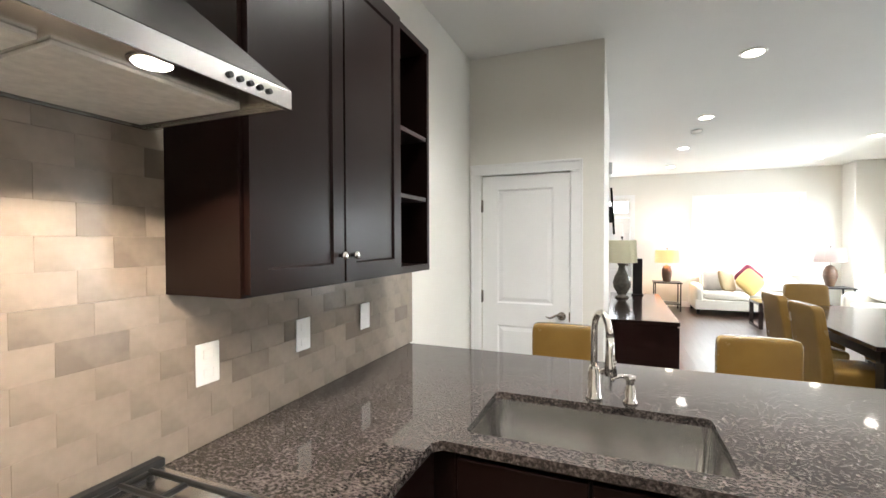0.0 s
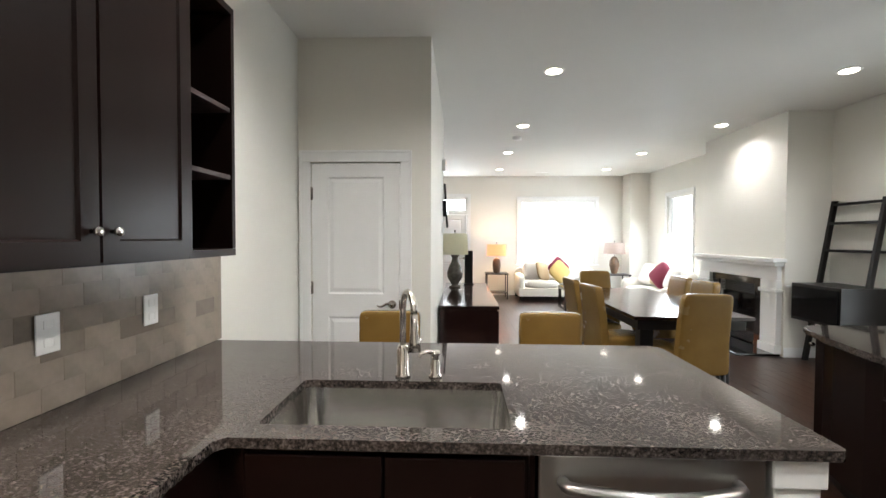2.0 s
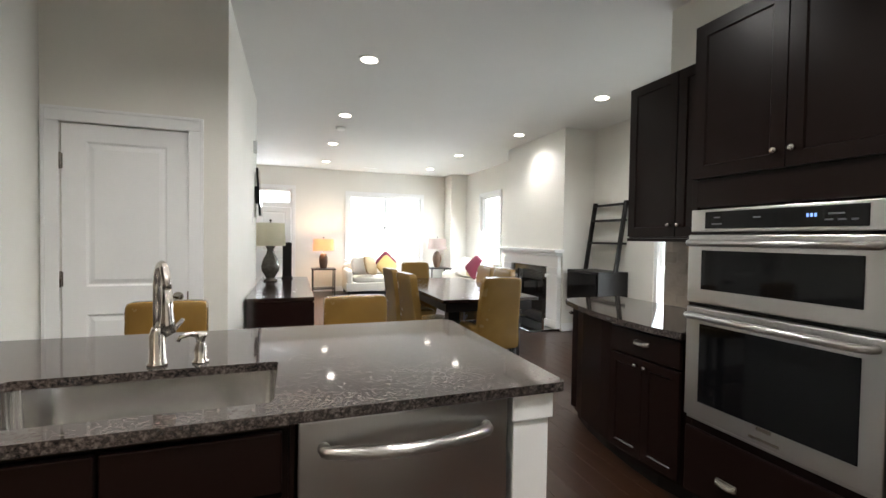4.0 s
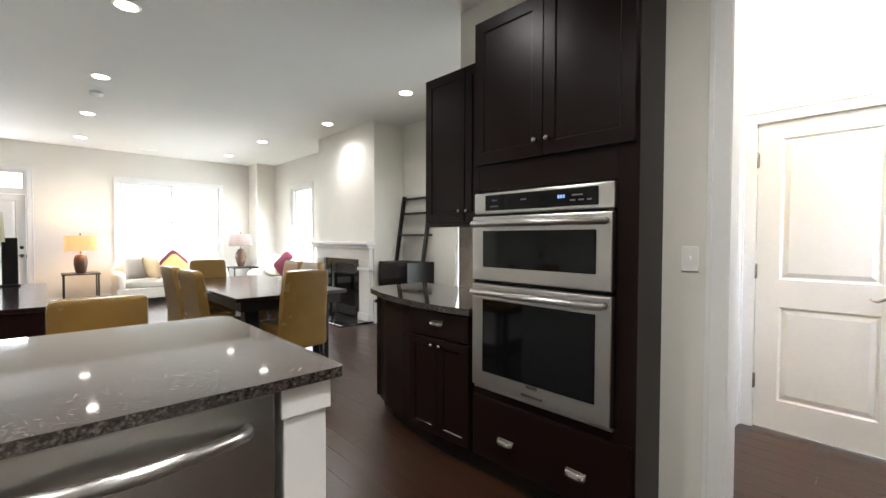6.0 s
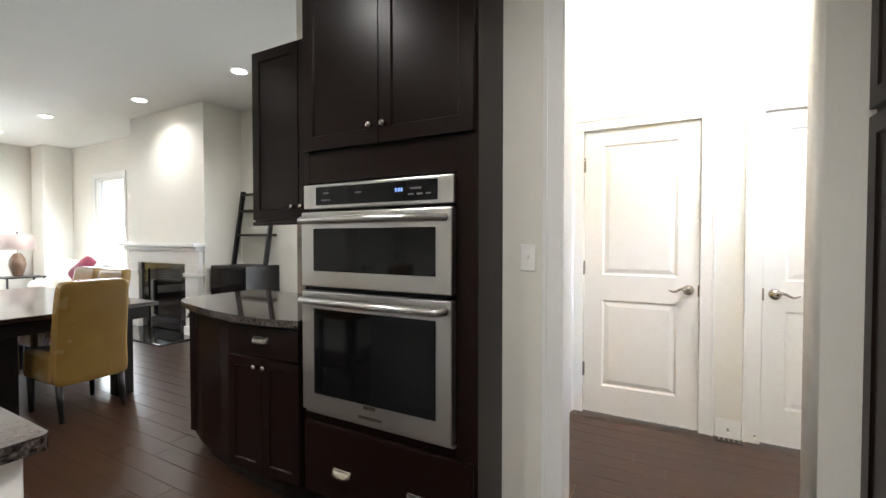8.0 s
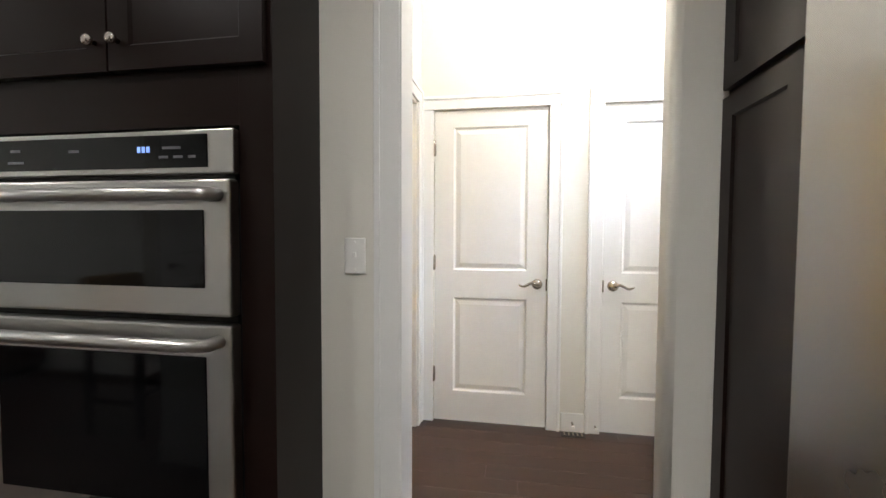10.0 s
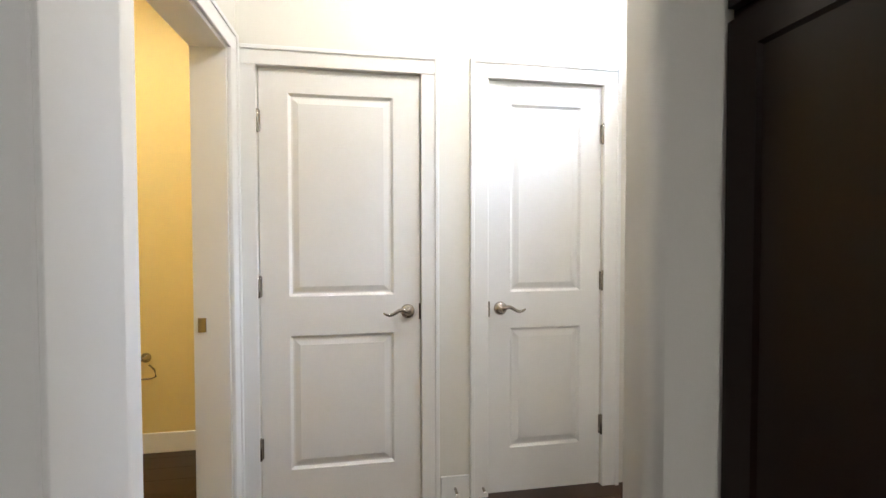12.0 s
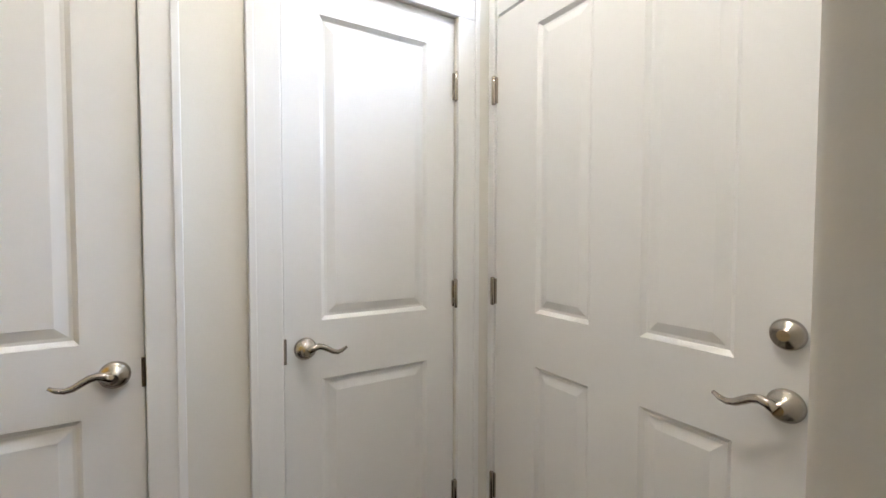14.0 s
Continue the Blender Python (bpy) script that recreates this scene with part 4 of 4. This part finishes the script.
def table_lamp(label, m, body, body_mat, shade, shade_mat, z0, z1, neck=True):
    t = thing("table_lamp", label, "lamp", m)
    part("base", lathe(body, 28), body_mat, t)
    top = body[-1][1]
    part("stem", tube([(0, 0, top - 0.005), (0, 0, z1 + 0.02)], 0.006, 8), NICKEL, t)
    r0, r1 = shade
    b = bmesh.new()
    n = 32
    rings = [[b.verts.new((r * math.cos(2 * math.pi * i / n), r * math.sin(2 * math.pi * i / n), z)) for i in range(n)] for r, z in ((r0, z0), (r1, z1))]
    for i in range(n):
        f = b.faces.new((rings[0][i], rings[0][(i + 1) % n], rings[1][(i + 1) % n], rings[1][i]))
        f.smooth = True
    bmesh.ops.solidify(b, geom=b.faces[:], thickness=0.003)
    part("shade", b, shade_mat, t)
    for a in range(3):
        part("spider", tube([(0, 0, z1 - 0.02), (r1 * math.cos(a * 2.094), r1 * math.sin(a * 2.094), z1 - 0.02)], 0.003, 6), NICKEL, t)
    part("finial", lathe([(0.006, z1 + 0.018), (0.014, z1 + 0.03), (0.012, z1 + 0.045), (0.004, z1 + 0.052)], 12), IRON, t)
    return t


table_lamp("table lamp with a bronze glazed vase base and cream drum shade", pose(0.50, 5.95, 0.76),
           [(0.085, 0), (0.085, 0.02), (0.05, 0.035), (0.06, 0.06), (0.105, 0.14), (0.112, 0.20), (0.09, 0.28), (0.05, 0.36), (0.04, 0.41), (0.06, 0.45), (0.055, 0.465)], CERAMIC, (0.185, 0.17), SHADE, 0.46, 0.75)
table_lamp("lit table lamp with carved brown base and amber shade", pose(1.45, 10.3, 0.61),
           [(0.07, 0), (0.075, 0.015), (0.085, 0.06), (0.10, 0.16), (0.098, 0.25), (0.075, 0.33), (0.03, 0.35)], CARVED, (0.235, 0.225), LITSHADE, 0.41, 0.68)
table_lamp("table lamp with carved brown oval base and white shade", pose(4.22, 10.25, 0.61),
           [(0.06, 0), (0.065, 0.015), (0.09, 0.10), (0.115, 0.20), (0.105, 0.30), (0.06, 0.39), (0.025, 0.41)], CARVED, (0.245, 0.215), PALESHADE, 0.47, 0.73)
lamp("table_lamp_glow", "POINT", pose(1.45, 10.3, 1.18), 22, (1.0, 0.62, 0.3), 0.05)
SCU = thing("wood_sculpture", "dark brown upright wooden block sculpture on the sideboard", "sculpture", pose(0.70, 6.33, 0.76))
part("block", bx(-0.06, -0.06, 0.0, 0.06, 0.06, 0.50, 0.008), BLACKWOOD, SCU)
part("foot", bx(-0.075, -0.075, 0.0, 0.075, 0.075, 0.02, 0.004), BLACKWOOD, SCU)
TV = thing("wall_television", "thin black television on a tilted wall bracket", "television", pose(0.388, 5.46, 1.58, 0, -3.5, 0))
part("screen_case", bx(0.005, 0, 0, 0.03, 0.29, 0.56, 0.004), BLACKGLASS, TV)
part("bracket", bx(-0.03, 0.06, 0.15, 0.0045, 0.23, 0.35, 0.002), IRON, TV)


def end_table(m):
    t = thing("end_table", "small dark metal end table with a lower shelf", "side table", m)
    part("top", bx(-0.27, -0.25, 0.585, 0.27, 0.25, 0.61, 0.004), BLACKWOOD, t)
    part("lower_shelf", bx(-0.24, -0.22, 0.14, 0.24, 0.22, 0.155, 0.002), BLACKWOOD, t)
    for x in (-0.24, 0.24):
        for y in (-0.22, 0.22):
            part("leg", bx(x - 0.012, y - 0.012, 0, x + 0.012, y + 0.012, 0.585, 0.002), IRON, t)
    return t


_e = end_table(pose(1.45, 10.3, 0))
copy_thing(_e, pose(4.25, 10.22, 0))


def sofa(m, w, label):
    t = thing("sofa", label, "sofa", m)
    part("base", bx(0, 0, 0.1, w, 0.88, 0.30, 0.02), SOFA, t)
    part("back", cushion(w, 0.2, 0.55, 0.05), SOFA, t, m=pose(w / 2, 0.78, 0.22))
    for x in (0.08, w - 0.08):
        part("arm", cushion(0.16, 0.88, 0.44, 0.05), SOFA, t, m=pose(x, 0.44, 0.16))
    n = 2
    for i in range(n):
        cw = (w - 0.34) / n
        part("seat_cushion", cushion(cw - 0.01, 0.64, 0.17, 0.15), SOFA, t, m=pose(0.17 + cw * (i + 0.5), 0.34, 0.28))
        part("back_cushion", cushion(cw - 0.01, 0.4, 0.18, 0.25), SOFA, t, m=pose(0.17 + cw * (i + 0.5), 0.70, 0.62, 75, 0, 0))
    for x in (0.06, w - 0.06):
        for y in (0.06, 0.82):
            part("foot", bx(x - 0.03, y - 0.03, 0, x + 0.03, y + 0.03, 0.1, 0.003), BLACKWOOD, t)
    return t


sofa(pose(1.92, 9.85, 0), 1.95, "cream upholstered sofa below the front window")
sofa(pose(4.10, 9.55, 0, 0, 0, -90), 2.0, "cream upholstered sofa along the side wall")


def pillow(m, colour, label):
    return tagged(part("throw_pillow", cushion(0.44, 0.44, 0.16, 0.75), PILLOWS[colour], m=m), label, "pillow")


pillow(pose(2.30, 10.2, 0.66, 74, 0, 4), "white", "cream throw pillow on the sofa")
pillow(pose(2.44, 10.08, 0.66, 72, 8, 48), "sand", "sand coloured throw pillow turned sideways on the sofa")
pillow(pose(2.86, 10.16, 0.73, 72, 45, 4), "plum", "plum and gold throw pillow on the sofa")
pillow(pose(2.86, 10.08, 0.65, 70, 45, 4), "gold", "gold throw pillow on the sofa")
pillow(pose(4.66, 9.25, 0.66, 70, 8, -70), "white", "white throw pillow on the sofa")
pillow(pose(4.70, 8.85, 0.68, 70, 0, -80), "sand", "sand coloured throw pillow on the sofa")
pillow(pose(4.62, 8.62, 0.70, 70, 40, -70), "plum", "plum throw pillow on the sofa")
pillow(pose(4.62, 8.15, 0.66, 70, 10, -95), "white", "white throw pillow on the sofa")
COF = thing("coffee_table", "low dark wooden coffee table with open frame", "coffee table", pose(2.66, 8.55, 0))
part("tabletop", bx(0, 0, 0.40, 1.0, 0.6, 0.45, 0.005), TABLEWOOD, COF)
for x in (0, 0.94):
    part("bottom_rail", bx(x, 0, 0, x + 0.06, 0.6, 0.05, 0.003), TABLEWOOD, COF)
    for y in (0, 0.54):
        part("leg", bx(x, y, 0.05, x + 0.06, y + 0.06, 0.4, 0.003), TABLEWOOD, COF)

# fireplace
FP = thing("fireplace_mantel", "white painted fireplace mantel with moulded shelf", "fireplace", pose(4.53, 5.36, 0))
part("shelf", bx(-0.17, -0.04, 1.165, 0.0, 1.78, 1.21, 0.006), TRIM, FP)
part("moulding", bx(-0.12, 0.0, 1.11, 0.0, 1.74, 1.164, 0.012), TRIM, FP)
part("frieze", bx(-0.06, 0.04, 0.94, 0.0, 1.70, 1.109, 0.003), TRIM, FP)
for y in (0.03, 1.43):
    part("pilaster", bx(-0.07, y, 0.14, -0.001, y + 0.28, 0.78, 0.004), TRIM, FP)
    part("capital", bx(-0.095, y - 0.015, 0.781, -0.001, y + 0.295, 0.83, 0.008), TRIM, FP)
    part("upper_block", bx(-0.075, y, 0.831, -0.001, y + 0.28, 0.939, 0.004), TRIM, FP)
    part("plinth", bx(-0.09, y - 0.012, 0.03, -0.001, y + 0.292, 0.139, 0.004), TRIM, FP)
for q in ((-0.03, 0.311, 0.03, -0.002, 0.479, 0.939), (-0.03, 1.261, 0.03, -0.002, 1.429, 0.939), (-0.03, 0.48, 0.85, -0.002, 1.26, 0.939)):
    part("surround", bx(*q, 0.002), SLATE, FP, "polished black stone surround")
IN = thing("fireplace_insert", "black metal gas fireplace insert with louvres and glass", "fireplace", pose(4.53, 5.845, 0.03))
part("glass", bx(0.03, 0.0, 0.17, 0.05, 0.77, 0.66, 0.002), BLACKGLASS, IN)
part("firebox", bx(0.06, 0.0, 0.0, 0.4, 0.77, 0.81, 0.002), IRON, IN)
for i in range(6):
    part("louvre", bx(0.0, 0.0, 0.68 + 0.023 * i, 0.03, 0.77, 0.69 + 0.023 * i, 0.001), IRON, IN)
for i in range(5):
    part("louvre", bx(0.0, 0.0, 0.02 + 0.027 * i, 0.03, 0.77, 0.032 + 0.027 * i, 0.001), IRON, IN)
tagged(part("hearth", bx(4.0, 5.40, 0.0, 4.529, 7.06, 0.028, 0.004), SLATE), "polished black stone hearth slab on the floor", "hearth")

# leaning shelf
LAD = thing("leaning_shelf", "black wooden leaning ladder shelf with a drawer box", "shelf", pose(EAST, 4.62, 0))
for y in (0.0, 0.62):
    b = bmesh.new()
    bmesh.ops.create_cube(b, size=1)
    for v in b.verts:
        z = 1.9 if v.co.z > 0 else 0.0
        v.co = (-0.02 - (0.30 * (1 - z / 1.9)) + (v.co.x - 0.5) * 0.05, y + (v.co.y + 0.5) * 0.04, z)
    part("rail", b, BLACKWOOD, LAD)
for z, dpt in ((1.84, 0.05), (1.62, 0.16), (1.30, 0.24)):
    x = -0.02 - 0.3 * (1 - z / 1.9)
    part("shelf_board", bx(x - 0.05, 0.041, z, min(x - 0.05 + dpt, -0.004), 0.619, z + 0.03, 0.002), BLACKWOOD, LAD)
part("drawer_box", bx(-0.50, -0.005, 0.50, -0.006, 0.665, 0.93, 0.004), BLACKWOOD, LAD)
part("drawer_front", bx(-0.518, 0.02, 0.53, -0.502, 0.64, 0.90, 0.003), BLACKGLASS, LAD)

# ceiling fittings
def can_light(x, y):
    t = thing("recessed_light", "white trimmed recessed ceiling light, lit", "ceiling light", pose(x, y, 2.999), "recessed ceiling lights")
    b = bmesh.new()
    lathe([(0.095, -0.001), (0.095, -0.006), (0.085, -0.009), (0.078, -0.009)], 28, b)
    part("trim_ring", b, TRIM, t)
    part("lens", lathe([(0.07, -0.013), (0.072, -0.0095)], 24), BULB, t, "glowing lens")
    return t


_l = can_light(*CANS[0])
# includes fittings for the four unseen kitchen lights
for c in CANS[1:]:
    copy_thing(_l, pose(*c, 2.999))
# unseen fittings, added to go with the hall and powder room fill lamps
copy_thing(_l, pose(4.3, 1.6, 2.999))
DOME = thing("flush_light", "unseen white glass dome flush ceiling light added in the hall", "ceiling light", pose(3.72, -0.35, 2.999))
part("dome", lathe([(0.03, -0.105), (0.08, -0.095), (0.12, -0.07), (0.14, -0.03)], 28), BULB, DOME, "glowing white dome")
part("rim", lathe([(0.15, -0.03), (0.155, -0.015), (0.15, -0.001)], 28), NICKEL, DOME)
SM = thing("smoke_detector", "round white smoke detector on the ceiling", "smoke detector", pose(1.44, 6.65, 2.999))
part("body", lathe([(0.05, -0.045), (0.062, -0.038), (0.07, -0.012), (0.07, -0.001)], 28), PLASTIC, SM)
part("grille", lathe([(0.03, -0.05), (0.034, -0.0455)], 20), PLASTIC, SM)
ALM = thing("door_chime", "small white chime box high on the corridor wall", "chime", pose(0.345, 5.35, 2.35))
part("case", bx(0, -0.05, -0.07, 0.04, 0.05, 0.07, 0.006), PLASTIC, ALM)
VENT = thing("ceiling_vent", "white slotted ceiling vent", "vent", pose(2.5, 10.2, 2.999))
part("frame", bx(-0.15, -0.06, -0.008, 0.15, 0.06, -0.001, 0.002), TRIM, VENT)

# hall
STOP = thing("door_stop", "small chrome spring door stop on the baseboard", "door stop", pose(4.446, -0.18, 0.06))
part("spring", tube([(0, 0, 0), (-0.06, 0, 0)], 0.007, 8), NICKEL, STOP)
part("tip", tube([(-0.06, 0, 0), (-0.075, 0, 0)], 0.01, 8), PLASTIC, STOP, "white rubber tip")
STOP2 = thing("door_stop", "small chrome spring door stop at the narrow door", "door stop", pose(4.443, -0.318, 0.05))
part("spring", tube([(0, 0, 0), (-0.04, 0, 0)], 0.006, 8), NICKEL, STOP2)
part("tip", tube([(-0.04, 0, 0), (-0.055, 0, 0)], 0.009, 8), PLASTIC, STOP2, "white rubber tip")
REG = thing("floor_register", "brown metal floor register by the hall wall", "vent", pose(4.405, -0.18, 0.0))
part("frame", bx(-0.03, -0.075, 0.0, 0.03, 0.075, 0.006, 0.002), IRON, REG)
for i in range(5):
    part("slat", bx(-0.022, -0.06 + 0.026 * i, 0.006, 0.022, -0.05 + 0.026 * i, 0.009, 0.0), NICKEL, REG)
HOLD = thing("paper_holder", "satin nickel open ring paper holder on the yellow wall", "paper holder", pose(5.199, 1.536, 0.57))
part("rose", lathe([(0.028, 0), (0.028, 0.006), (0.012, 0.014), (0.01, 0.05)], 20), NICKEL, HOLD, m=pose(0, 0, 0, 0, -90, 0))
part("ring", tube([(-0.05, 0.0, 0.0), (-0.052, 0.02, -0.02), (-0.055, 0.07, -0.05), (-0.055, 0.075, -0.10), (-0.055, 0.06, -0.115), (-0.055, -0.05, -0.11), (-0.055, -0.075, -0.10), (-0.055, -0.07, -0.06), (-0.053, -0.04, -0.03)], 0.005, 8), NICKEL, HOLD)

# ---- tiles and planks ----
def tiles(parent, x, sign, spans):
    """Running-bond stone tiles on a wall at x; spans of (y0, y1, z0, z1)."""
    TW, TH, G = 0.152, 0.0762, 0.0009
    meshes = {}
    for y0, y1, z0, z1, ph in spans:
        r, z = 0, z0
        while z < z1 - 0.01:
            h = min(TH, z1 - z)
            y = y0 - (TW / 2 if (r + ph) % 2 else 0)
            while y < y1 - 0.004:
                a, b_ = max(y, y0), min(y + TW, y1)
                if b_ - a > 0.006:
                    key = (round(b_ - a, 3), round(h, 3))
                    if key not in meshes:
                        w = b_ - a - G
                        bm = bx(-0.0045, -w / 2, 0, 0.0045, w / 2, h - G, 0.0006)
                        meshes[key] = mesh("tile", bm, TILE)
                    o = new("tile", meshes[key])
                    o.parent = parent
                    o.matrix_basis = pose(x + sign * 0.0056, (a + b_) / 2, z + G / 2)
                y += TW
            z += TH
            r += 1


BS = structure("backsplash", bx(W0 + 0.0006, -0.8, 0.916, W0 + 0.0088, 2.2, 1.374, 0), GROUT, "beige and taupe stone subway tile backsplash")
_bs2 = part("grout", bx(W0 + 0.0006, -0.1, 1.3745, W0 + 0.0088, 0.711, 1.812, 0), GROUT, BS)
tiles(BS, W0, 1, [(-0.6, 2.2, 0.917, 1.3742, 0), (-0.1, 0.711, 1.3745, 1.798, 0)])
BS2 = structure("backsplash", bx(3.3212, 1.612, 0.894, 3.3294, 2.40, 1.37, 0), GROUT, "beige stone subway tile backsplash over the buffet")
tiles(BS2, 3.33, -1, [(1.614, 2.40, 0.895, 1.369, 1)])

FLOOR = bpy.data.objects["floor"]
PW, PG = 0.127, 0.0008
_rng = random.Random(7)
_far = bmesh.new()
_pm, count = {}, 0
x = -1.48
while x < 5.2:
    y = -1.2 - _rng.random() * 1.2
    while y < 10.9:
        ln = _rng.choice((0.9, 1.2, 1.5, 1.8))
        a, e = max(y, -1.2), min(y + ln, 10.88)
        if e - a > 0.02:
            near = 1.2 < x < 4.5 and a < 3.6
            if near and count < 290:
                key = round(e - a, 2)
                if key not in _pm:
                    _pm[key] = mesh("plank", bx(PG, PG, -0.006, PW - PG, key - PG, 0.0, 0.0012), PLANK)
                o = new("plank", _pm[key])
                o.parent = FLOOR
                o.matrix_basis = pose(x, a, _rng.uniform(-0.0003, 0.0))
                count += 1
            else:
                box(_far, x + PG, a + PG, -0.006, x + PW - PG, e - PG, _rng.uniform(-0.0003, 0.0))
        y += ln
    x += PW
_o = tagged(part("planks", _far, PLANK, FLOOR), kind="stuff")
